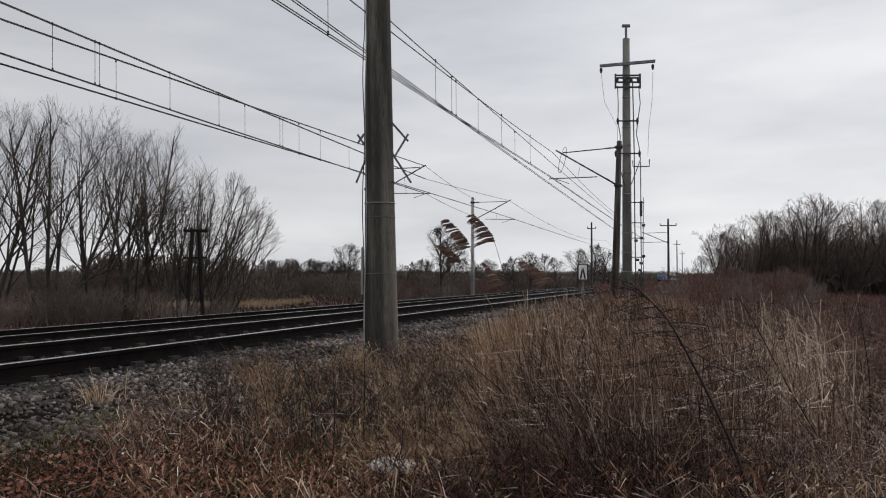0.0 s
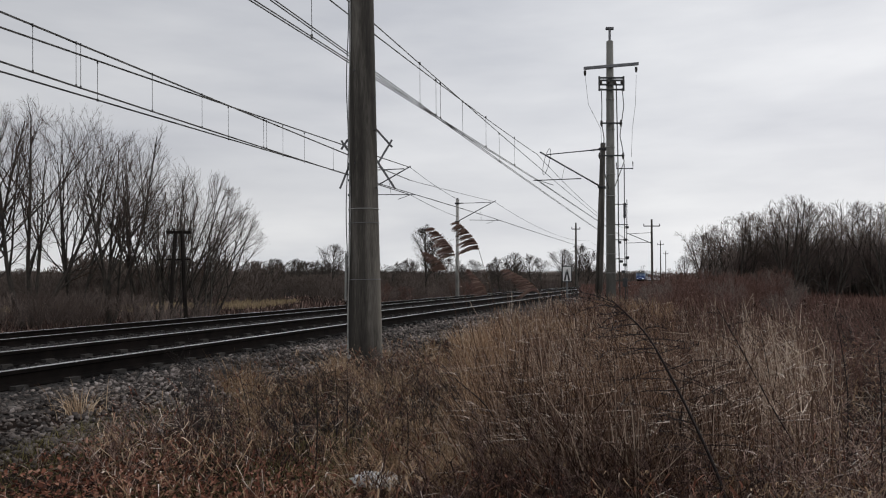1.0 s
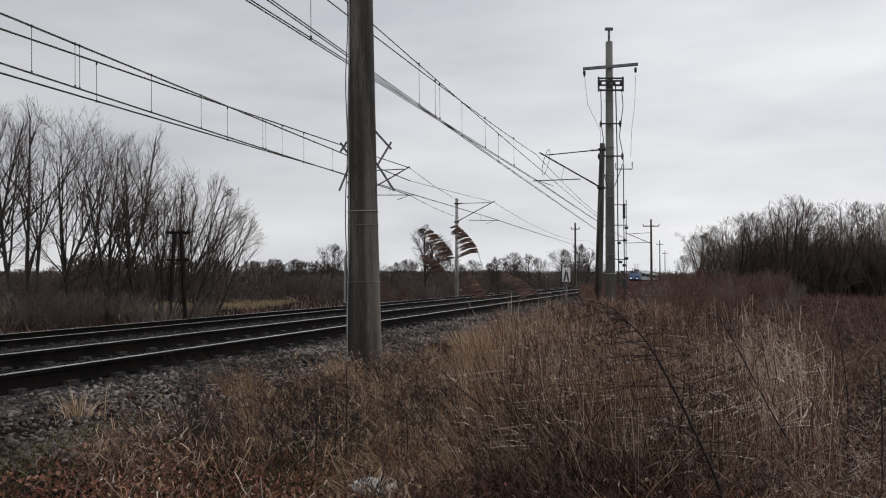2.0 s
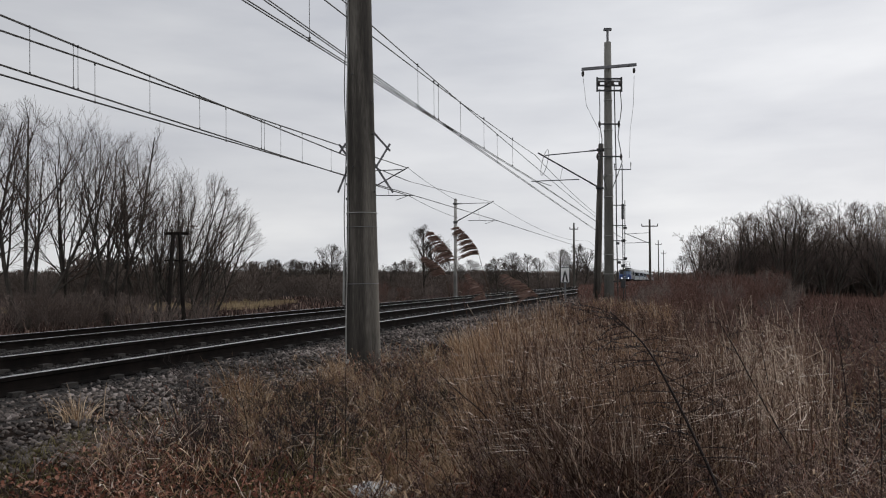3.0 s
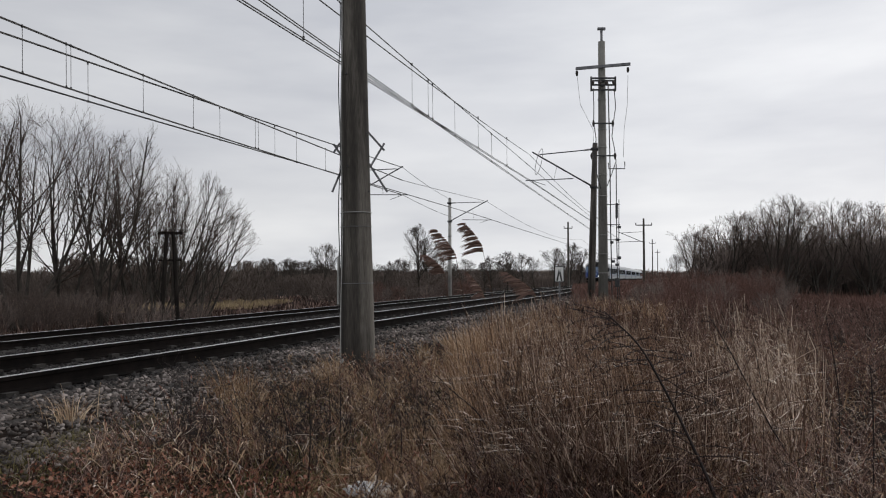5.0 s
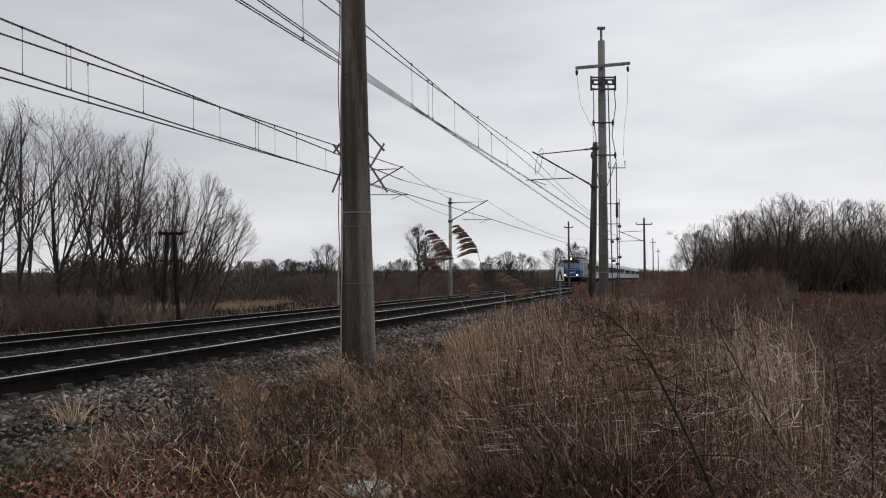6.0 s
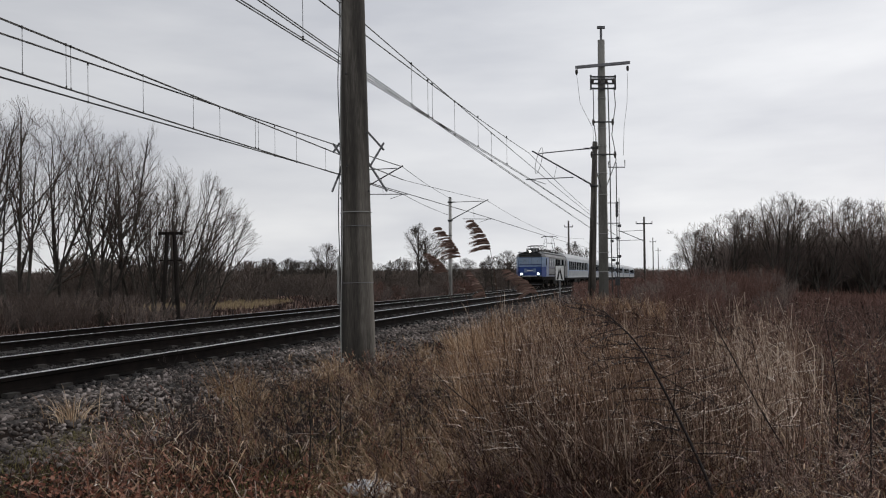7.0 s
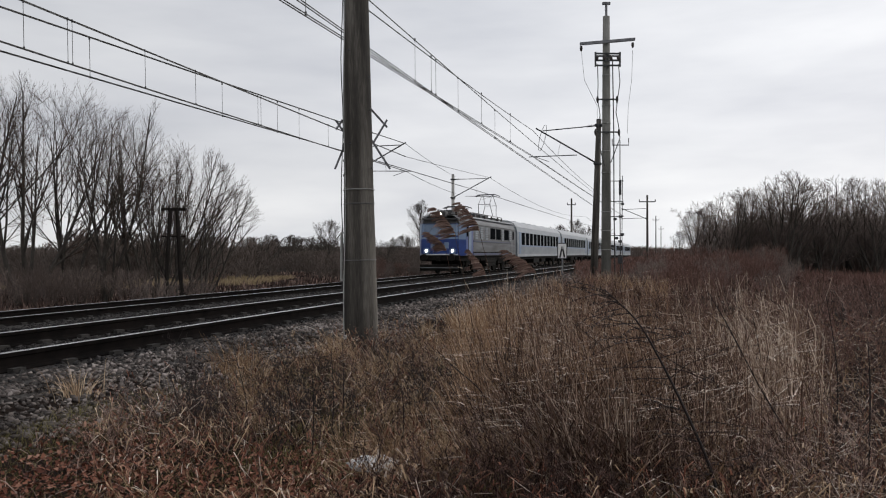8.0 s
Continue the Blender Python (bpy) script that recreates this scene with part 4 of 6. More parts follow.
def build_far_woods():
    """Dense brown hedges and woods that close the fields."""
    rng = np.random.default_rng(21)
    rows = []
    for y, z_top, n, b0, b1 in ((240, 3.0, 20000, -0.65, 0.75), (680, 9.5, 22000, -0.7, 0.8)):
        b = rng.uniform(b0, b1, n)
        yy = y * (1 + rng.uniform(-0.08, 0.08, n))
        x = b * yy
        free = ((0.2924 - 0.9563 * b) * yy > 21) | (b > 0.31) | (yy > 500)
        b, yy, x = b[free], yy[free], x[free]
        n = len(b)
        bump = np.array([0.72 + 0.6 * noise.noise((v * 90 / (y ** 0.5), y, 0)) + 0.3 * noise.noise((v * 300 / (y ** 0.5), y, 5)) for v in b])
        h = z_top * bump * rng.uniform(0.75, 1.05, n)
        foot = np.full(n, -2.4)
        lean = rng.normal(0, 0.2, n) * h
        w = y * 0.00019 * rng.uniform(0.5, 1.5, n)
        rows.append((np.c_[x, yy, foot], np.c_[x + lean, yy, foot + (h + 2.4) * 0.7], w, w))
        rows.append((np.c_[x + lean, yy, foot + (h + 2.4) * 0.7], np.c_[x + lean * 1.5 + rng.normal(0, 0.1, n) * h, yy, foot + h + 2.4], w, w * 0.25))
    v, f = joined([sticks(*r, 3) for r in rows])
    tagged(new("far_woods", big_mesh("far_woods", v, f, "woods")), "dark brown bare hedges and woods on the skyline", "woods", kind="stuff")


build_far_woods()


# ---- meadow ----
def meadow_points(rng, n, d0, d1, b0, b1, power=0.55):
    """Points spread over the meadow, denser towards the camera."""
    y = d0 + (d1 - d0) * rng.random(n) ** (1 / power)
    x = rng.uniform(b0, b1, n) * y
    return x, y


def on_meadow(x, y, edge=4.1):
    q = -x * UY + y * UX
    s = x * UX + y * UY
    bare = (np.abs(x / np.maximum(y, 0.1) + 0.090) < 0.030) & (y > 3.55) & (y < 4.1)     # flattened patch where the bag lies
    return (q < edge + 0.3 * np.sin(s * 1.3) * np.sin(s * 0.41 + 1)) & ~bare


def heights(x, y):
    return np.array([ground_z(a, b) for a, b in zip(x, y)])


def leafy(x, y):
    """The bare strip of fallen leaves and short grass near the path."""
    return (x < -0.10 * y) & (y < 4.25 + 0.25 * np.sin(x * 4.1))


def patchy(x, y, scale, seed):
    return np.array([noise.noise((a * scale, b * scale, seed)) for a, b in zip(x, y)])


def grass(name, label, rng, n, d0, d1, b0, b1, h, mat, width, lean, edge=4.1, seed=1, cut=-0.2, power=0.55, steps=3, clump=0.0, category="grass"):
    x, y = meadow_points(rng, n, d0, d1, b0, b1, power)
    if clump:
        cx, cy = meadow_points(rng, max(8, n // 60), d0, d1, b0, b1, power)
        pick = rng.integers(0, len(cx), n)
        x, y = cx[pick] + rng.normal(0, clump, n), cy[pick] + rng.normal(0, clump, n)
    keep = on_meadow(x, y, edge) & (y > 1.6) & (~leafy(x, y) | (rng.random(len(x)) < (0.6 if mat == "moss" else 0.2)))
    x, y = x[keep], y[keep]
    dens = patchy(x, y, 0.9, seed) + 0.5 * patchy(x, y, 2.7, seed + 4)
    keep = dens + rng.normal(0, 0.25, len(x)) > cut
    x, y, dens = x[keep], y[keep], dens[keep]
    n = len(x)
    hh = rng.uniform(h[0], h[1], n) * (1 + 0.5 * np.clip(dens, -0.6, 0.8))
    ln = np.c_[rng.normal(lean[0], lean[2], n), rng.normal(lean[1], lean[2], n)] * hh[:, None]
    w = width * rng.uniform(0.6, 1.4, n) * np.maximum(1.0, y / 9)
    v, f = blades(np.c_[x, y, heights(x, y) - 0.02], hh, ln, w, 1.0, steps, rng)
    return tagged(new(name, big_mesh(name, v, f, mat)), label, category, kind="stuff")


def tufts(name, label, rng, spots, per, spread, h, mat, width, wind, category="grass"):
    """Arching tufts: blades that fan out of one foot."""
    c = np.repeat(spots, per, axis=0)
    n = len(c)
    a, out_ = rng.uniform(0, 6.28, n), np.abs(rng.normal(0, 1, n))
    x, y = c[:, 0] + np.cos(a) * out_ * spread * 0.35, c[:, 1] + np.sin(a) * out_ * spread * 0.35
    hh = rng.uniform(h[0], h[1], n) * c[:, 2]
    reach = hh * rng.uniform(0.1, 1.0, n)
    lean = np.c_[np.cos(a) * reach + wind * hh, np.sin(a) * reach]
    w = width * rng.uniform(0.6, 1.4, n) * np.maximum(1.0, y / 9)
    v, f = blades(np.c_[x, y, heights(x, y) - 0.02], hh, lean, w, 1.6, 4, rng)
    return tagged(new(name, big_mesh(name, v, f, mat)), label, category, kind="stuff")


def weed_plants(name, label, rng, spots, mat, h, r, arms=9, twigs=3, spread=0.5, wind=-0.1):
    """Dead branching stalks."""
    p0, p1, r0, r1 = [], [], [], []
    for x, y, sc in spots:
        g = ground_z(x, y) - 0.02
        height = rng.uniform(h[0], h[1]) * sc
        rr = r * max(1.0, y / 8)
        d = np.array([rng.normal(wind, 0.22), rng.normal(0, 0.22), 1.0])
        bend = np.array([rng.normal(wind, 0.15), rng.normal(0, 0.15), 0])
        at = lambda f: np.array([x, y, g]) + (d * f + bend * f * f) * height
        cuts = [at(f) for f in (0, 0.35, 0.7, 1.0)]
        for i in range(3):
            p0.append(cuts[i]); p1.append(cuts[i + 1]); r0.append(rr * (1 - 0.28 * i)); r1.append(rr * (0.72 - 0.25 * i))
        for _ in range(arms):
            f = rng.uniform(0.25, 1.0)
            q, a = at(f), rng.uniform(0, 6.28)
            e = np.array([math.cos(a) * spread + wind, math.sin(a) * spread, rng.uniform(0.15, 0.9)]) * height * rng.uniform(0.15, 0.42) * (1.2 - 0.6 * f)
            p0.append(q); p1.append(q + e); r0.append(rr * 0.55); r1.append(rr * 0.38)
            for _ in range(twigs):
                k = q + e * rng.uniform(0.3, 1.0)
                t = np.array([rng.normal(wind, 0.5), rng.normal(0, 0.5), rng.uniform(0.0, 1.0)]) * height * rng.uniform(0.05, 0.14)
                p0.append(k); p1.append(k + t); r0.append(rr * 0.42); r1.append(rr * 0.3)
    v, f = sticks(np.array(p0), np.array(p1), np.array(r0), np.array(r1), 3)
    return tagged(new(name, big_mesh(name, v, f, mat)), label, "weeds", kind="stuff")


def spots_on(rng, n, d0, d1, b0, b1, edge, seed, cut, power=0.6, scale=0.8):
    x, y = meadow_points(rng, n, d0, d1, b0, b1, power)
    keep = on_meadow(x, y, edge) & ~leafy(x, y) & (patchy(x, y, scale, seed) + rng.normal(0, 0.12, n) > cut)
    x, y = x[keep], y[keep]
    return np.c_[x, y, rng.uniform(0.7, 1.2, len(x))]


def build_meadow():
    rng = np.random.default_rng(77)
    # matted dead growth over all of it
    grass("dead_undergrowth", "matted dead brown undergrowth of the meadow", rng, 60000, 1.8, 40, -0.64, 0.66, (0.05, 0.20), "weed", 0.008, (-0.1, 0, 0.9), 3.9, 1, -1.0)
    grass("short_grass", "short olive-brown grass at the ballast edge", rng, 50000, 2.0, 9, -0.66, 0.0, (0.04, 0.13), "moss", 0.004, (0, 0, 0.7), 4.2, 2, -0.45)
    grass("short_grass", "olive-brown grass under the tall stalks", rng, 24000, 3.2, 10, 0.03, 0.34, (0.12, 0.30), "moss", 0.005, (0, 0, 0.7), 4.0, 3, 0.0)
    # dark twiggy stalks
    weed_plants("dead_weeds", "dark brown dead branching weeds", rng, spots_on(rng, 2600, 2.8, 9.5, -0.46, 0.30, 3.45, 60, -0.25), "weed", (0.14, 0.38), 0.0028, 10, 3)
    weed_plants("dead_weeds", "grey-brown dead weeds on the open meadow", rng, spots_on(rng, 2600, 3.2, 30, 0.05, 0.66, 3.4, 62, -0.3), "weed", (0.22, 0.52), 0.0030, 9, 2)
    weed_plants("reddish_weeds", "reddish-brown dead weeds and shoots", rng, spots_on(rng, 2700, 7, 36, 0.17, 0.66, 3.4, 64, -0.22, 0.7, 0.25), "twig_red", (0.24, 0.56), 0.0030, 9, 2, 0.4)
    near_foot = np.c_[rng.uniform(2.0, 3.6, 130), rng.uniform(11.5, 15.5, 130), rng.uniform(0.8, 1.2, 130)]
    pylon_foot = np.c_[rng.uniform(5.0, 7.4, 110), rng.uniform(25, 31.5, 110), rng.uniform(0.8, 1.3, 110)]
    weed_plants("dead_weeds", "dark twiggy growth round the power pole", rng, pylon_foot, "brush_pale", (0.22, 0.45), 0.0036, 11, 3)
    weed_plants("dead_weeds", "dark twiggy weeds at the foot of the pole", rng, near_foot, "weed", (0.35, 0.75), 0.0032, 11, 3)
    near_mid = np.c_[rng.uniform(-1.7, 0.6, 95), rng.uniform(4.2, 5.8, 95), rng.uniform(0.7, 1.2, 95)]
    weed_plants("dead_weeds", "blackish twiggy weeds in the short grass", rng, near_mid, "briar", (0.30, 0.60), 0.0026, 13, 3)
    # tufts of pale grass
    tufts("dry_grass_tufts", "pale straw-coloured arching grass tufts", rng, spots_on(rng, 950, 3.6, 14, -0.27, 0.36, 3.8, 66, -0.08), 44, 0.22, (0.14, 0.38), "straw", 0.006, -0.25)
    tufts("dry_grass_tufts", "bright tawny grass tuft beside the ballast", rng, np.array([(-2.05, 7.3, 1.25), (-1.95, 7.5, 1.1), (-1.15, 8.2, 1.0), (-0.35, 8.9, 1.3), (-0.15, 9.2, 1.2), (-2.9, 6.0, 0.8), (-1.6, 6.2, 0.8), (1.42, 11.2, 1.7), (1.62, 11.6, 1.8), (1.9, 11.9, 1.7), (1.25, 10.8, 1.4), (0.75, 6.0, 1.0), (0.95, 6.4, 1.0), (0.5, 7.2, 1.1), (2.2, 12.5, 1.6), (-1.75, 6.9, 1.0), (-0.5, 7.0, 0.9), (0.1, 6.6, 0.9)]), 110, 0.3, (0.18, 0.42), "straw", 0.006, -0.15)
    # swath of tall tan grass, blown one way
    grass("tall_dry_grass", "tall upright tan dry grass", rng, 30000, 4.6, 26, 0.01, 0.29, (0.30, 0.58), "tall", 0.0075, (-0.10, 0, 0.24), 3.4, 7, 0.0)
    grass("tall_dry_grass", "tall tan dry grass among the weeds", rng, 6500, 3.4, 11, 0.12, 0.46, (0.30, 0.66), "tall_brown", 0.0075, (-0.12, 0, 0.42), 3.2, 9, 0.16)
    # bleached stalks, and their dry leaves streaming on the wind
    x, y = meadow_points(rng, 2700, 3.6, 18, 0.06, 0.50, 0.6)
    keep = on_meadow(x, y, 3.3) & (patchy(x, y, 0.6, 80) + rng.normal(0, 0.15, len(x)) > -0.1)
    x, y = x[keep], y[keep]
    n = len(x)
    g, hh = heights(x, y), rng.uniform(0.40, 0.85, n)
    tip = np.c_[x + hh * rng.normal(-0.10, 0.26, n), y + hh * rng.normal(0, 0.2, n), g + hh]
    rr = 0.0023 * np.maximum(1, y / 7)
    one = sticks(np.c_[x, y, g - 0.02], tip, rr, rr * 0.6, 3)
    k = rng.random(n) < 0.75
    f = rng.uniform(0.45, 1.0, n)[k][:, None]
    foot = np.c_[x, y, g][k] * (1 - f) + tip[k] * f
    two = blades(foot, rng.uniform(0.0, 0.06, k.sum()), np.c_[rng.uniform(-0.26, -0.10, k.sum()), rng.normal(0, 0.05, k.sum())], 0.010 * np.maximum(1, y[k] / 7) * rng.uniform(0.6, 1.3, k.sum()), 0.5, 3, rng)
    tagged(new("bleached_stalks", big_mesh("bleached_stalks", *one, "tall_brown")), "thin dry stalks standing in the weeds", "grass", kind="stuff")
    tagged(new("blown_leaves", big_mesh("blown_leaves", *two, "pale")), "bleached grass leaves streaming sideways in the wind", "grass", kind="stuff")
    # thicker bleached culms in loose clumps, each with a broken or blown leaf
    c = spots_on(rng, 420, 4.0, 10.5, 0.10, 0.47, 3.2, 82, -0.12, 0.75, 0.7)
    c = np.repeat(c, 6, axis=0)
    n = len(c)
    x, y = c[:, 0] + rng.normal(0, 0.10, n), c[:, 1] + rng.normal(0, 0.10, n)
    g, hh = heights(x, y), rng.uniform(0.30, 0.82, n)
    foot = np.c_[x, y, g - 0.02]
    knee = foot + np.c_[rng.normal(-0.08, 0.16, n), rng.normal(0, 0.12, n), np.ones(n)] * (hh * rng.uniform(0.5, 0.9, n))[:, None]
    tip = knee + np.c_[rng.normal(-0.30, 0.45, n), rng.normal(0, 0.25, n), rng.uniform(0.0, 1.0, n)] * (hh * rng.uniform(0.15, 0.45, n))[:, None]
    rr = 0.0030 * rng.uniform(0.6, 1.3, n) * np.maximum(1, y / 7)
    v, f = joined([sticks(foot, knee, rr, rr * 0.8, 4), sticks(knee, tip, rr * 0.8, rr * 0.45, 4)])
    tagged(new("bleached_culms", big_mesh("bleached_culms", v, f, "tall_brown")), "broken bleached grass culms standing in clumps", "grass", kind="stuff")
    k = rng.random(n) < 0.40
    v, f = blades(knee[k], rng.uniform(-0.05, 0.10, k.sum()), np.c_[rng.normal(-0.16, 0.12, k.sum()), rng.normal(0, 0.06, k.sum())], 0.009 * rng.uniform(0.5, 1.2, k.sum()) * np.maximum(1, y[k] / 7), 1.3, 4, rng)
    tagged(new("blown_leaves", big_mesh("blown_leaves", v, f, "pale")), "broad bleached leaves bent over by the wind", "grass", kind="stuff")
    # curled dead leaf shreds in the undergrowth, pale and russet
    for count, mat, label in ((24000, "straw", "curled pale shreds of dead leaves in the weeds"), (15000, "litter", "russet dead leaves clinging to the weeds"), (2600, "pale", "bleached leaf curls in the weeds")):
        x, y = meadow_points(rng, count, 2.7, 11, -0.46, 0.62, 0.7)
        keep = on_meadow(x, y, 4.0) & (patchy(x, y, 1.6, 90 + count % 7) + rng.normal(0, 0.2, len(x)) > -0.02)
        x, y = x[keep], y[keep]
        n = len(x)
        v, f = blades(np.c_[x, y, heights(x, y) + rng.uniform(0.03, 0.34, n)], rng.uniform(-0.03, 0.06, n), rng.normal(0, 0.040, (n, 2)), rng.uniform(0.003, 0.010, n) * np.maximum(1, y / 6), 3.0, 3, rng)
        tagged(new("leaf_shreds", big_mesh("leaf_shreds", v, f, mat)), label, "leaves", kind="stuff")
    # broken straws lying about
    x, y = meadow_points(rng, 2600, 2.6, 12, -0.40, 0.64, 0.7)
    keep = on_meadow(x, y, 3.9) & ~leafy(x, y)
    x, y = x[keep], y[keep]
    n = len(x)
    g, a, ln = heights(x, y), rng.uniform(0, 6.28, n), rng.uniform(0.04, 0.16, n) * np.where(x > 0.5, 1.3, 1.0)
    z = rng.uniform(0.04, 0.25, n)
    p = np.c_[x, y, g + z]
    e = np.c_[np.cos(a), np.sin(a) * 0.7, rng.normal(0, 0.4, n)] * ln[:, None]
    rr = 0.0014 * np.maximum(1, y / 6) * rng.uniform(0.7, 1.4, n)
    tagged(new("broken_straws", big_mesh("broken_straws", *sticks(p, p + e, rr, rr * 0.8, 3), "pale")), "broken pale straws caught in the weeds", "grass", kind="stuff")
    # the same growth beside and behind the path
    m = 42000
    rad, a = 1.2 + 24 * rng.random(m) ** 1.3, rng.uniform(0, 6.28, m)
    x, y = rad * np.cos(a), rad * np.sin(a)
    keep = on_meadow(x, y, 4.0) & (np.abs(x) > 0.62 * y)
    x, y = x[keep], y[keep]
    m = len(x)
    v, f = blades(np.c_[x, y, heights(x, y) - 0.02], rng.uniform(0.06, 0.30, m), rng.normal(0, 0.12, (m, 2)), rng.uniform(0.006, 0.014, m), 1.0, 2, rng)
    tagged(new("dead_undergrowth", big_mesh("dead_undergrowth", v, f, "weed")), "dead brown growth beside and behind the path", "grass", kind="stuff")
    # dead growth of the farther meadow
    m = 30000
    y = 34 + 110 * rng.random(m) ** 1.6
    x = rng.uniform(0.17, 0.66, m) * y
    v, f = blades(np.c_[x, y, heights(x, y) - 0.05], rng.uniform(0.25, 0.7, m), rng.normal(0, 0.15, (m, 2)), 0.0011 * y, 1.0, 2, rng)
    tagged(new("far_weeds", big_mesh("far_weeds", v, f, "twig_red")), "reddish-brown dead weeds of the farther meadow", "weeds", kind="stuff")
    m = 30000
    y = 24 + 90 * rng.random(m) ** 1.6
    x = rng.uniform(-0.68, 0.2, m) * y
    keep = (-x * UY + y * UX) > 18
    x, y = x[keep], y[keep]
    m = len(x)
    v, f = blades(np.c_[x, y, heights(x, y) - 0.05], rng.uniform(0.2, 0.6, m), rng.normal(0, 0.15, (m, 2)), 0.0011 * y, 1.0, 2, rng)
    tagged(new("far_weeds", big_mesh("far_weeds", v, f, "weed")), "brown dead weeds beyond the railway", "weeds", kind="stuff")
    # pale meadows far beyond the railway
    for cx, cy, wx, wy in ((-20.5, 78, 3.4, 10), (-27.0, 70, 2.6, 8), (-37, 70, 2.4, 7)):
        m = 5000
        x, y = cx + rng.uniform(-wx, wx, m), cy + rng.uniform(-wy, wy, m)
        v, f = blades(np.c_[x, y, heights(x, y) - 0.05], rng.uniform(0.25, 0.6, m), rng.normal(0, 0.12, (m, 2)), np.full(m, 0.05), 1.0, 2, rng)
        tagged(new("far_meadow_grass", big_mesh("far_meadow_grass", v, f, "field")), "pale yellow winter grass of a far meadow", "grass", kind="stuff")


build_meadow()


def build_briar(name, points, r, seed, label, side=18, length=0.28):
    """A dark arching stem with thin side shoots and buds."""
    rng = np.random.default_rng(seed)
    pts = [Vector(p) for p in points]
    smooth = []
    for i in range(len(pts) - 1):
        a, b, c, d = pts[max(i - 1, 0)], pts[i], pts[i + 1], pts[min(i + 2, len(pts) - 1)]
        for k in range(6):
            t = k / 6
            smooth.append(0.5 * ((2 * b) + (c - a) * t + (2 * a - 5 * b + 4 * c - d) * t * t + (3 * b - a - 3 * c + d) * t ** 3))
    smooth.append(pts[-1])
    n = len(smooth)
    thing = empty(name, Matrix.Identity(4), label, "shrub", "bare stems in the meadow")
    part("stem", tube(bmesh.new(), smooth, [r * (1 - 0.75 * i / n) for i in range(n)], 7), "briar", thing, "dark main stem", True)
    for k in range(side):
        i = int(n * (0.15 + 0.82 * k / side))
        p = smooth[min(i, n - 1)]
        way_ = -1 if rng.random() < 0.72 else 1
        up_ = rng.normal(0.15, 0.35)
        ln = length * rng.uniform(0.4, 1.2) * (1.1 - 0.5 * k / side)
        q = [p + Vector((way_ * ln * f, 0.3 * ln * f * rng.normal(), ln * f * (up_ + 0.05 * rng.normal()) - 0.15 * ln * f * f)) for f in (0, 0.35, 0.7, 1.0)]
        bm = tube(bmesh.new(), q, [r * 0.24, r * 0.20, r * 0.15, r * 0.1], 5)
        for f in np.linspace(0.15, 1.0, 7):
            j = min(int(f * 3), 2)
            c = q[j].lerp(q[j + 1], f * 3 - j)
            tube(bm, [c, c + Vector((rng.normal() * 0.008, rng.normal() * 0.008, rng.uniform(-0.01, 0.02)))], [r * 0.30, r * 0.14], 5)
        part("side_shoot", bm, "briar", thing, "thin budded side shoot")
    return thing


def build_briars():
    y = 3.2
    def at(across, down, d=y):
        return ((across - 784) / 1358.0 * d, d, 1.2 + (490 - down) / 1358.0 * d)
    build_briar("bare_briar", [(1.19, 3.2, -0.02), at(1262, 882), at(1215, 770), at(1160, 660), at(1125, 605), at(1070, 552)], 0.0085, 1, "dark leaning briar stem with budded side shoots", 46, 0.30)
    build_briar("bare_briar", [(1.95, 4.0, 0.0), at(1425, 860, 4.0), at(1350, 735, 4.0), at(1290, 620, 4.0), at(1255, 560, 4.0)], 0.006, 2, "thin dark leaning stem in the weeds", 10, 0.22)
    build_briar("bare_briar", [(0.42, 4.3, 0.0), at(885, 800, 4.3), at(850, 735, 4.3), at(800, 690, 4.3), at(770, 660, 4.3)], 0.006, 3, "dark arching stem in the weeds", 10, 0.2)
    build_briar("bare_briar", [(-0.60, 4.6, 0.0), at(604, 800, 4.6), at(605, 720, 4.6), at(603, 640, 4.6)], 0.005, 4, "thin upright dark stem", 6, 0.12)
    for k, (across, d, top) in enumerate(((540, 4.2, 690), (300, 5.0, 690), (330, 5.2, 650), (500, 4.6, 680), (575, 5.0, 660), (420, 5.0, 670), (700, 4.4, 720), (1010, 8.0, 545), (945, 6.0, 620), (1470, 4.5, 560), (1530, 3.6, 640), (1340, 5.0, 600))):
        foot = ((across + 8 - 784) / 1358.0 * d, d, 0.0)
        build_briar("bare_briar", [foot, at(across + 12, (top + 882) / 2 - 20, d), at(across + (-1) ** k * 8, top, d)], 0.005, 20 + k, "thin upright dark bare stem", 14, 0.18)


build_briars()


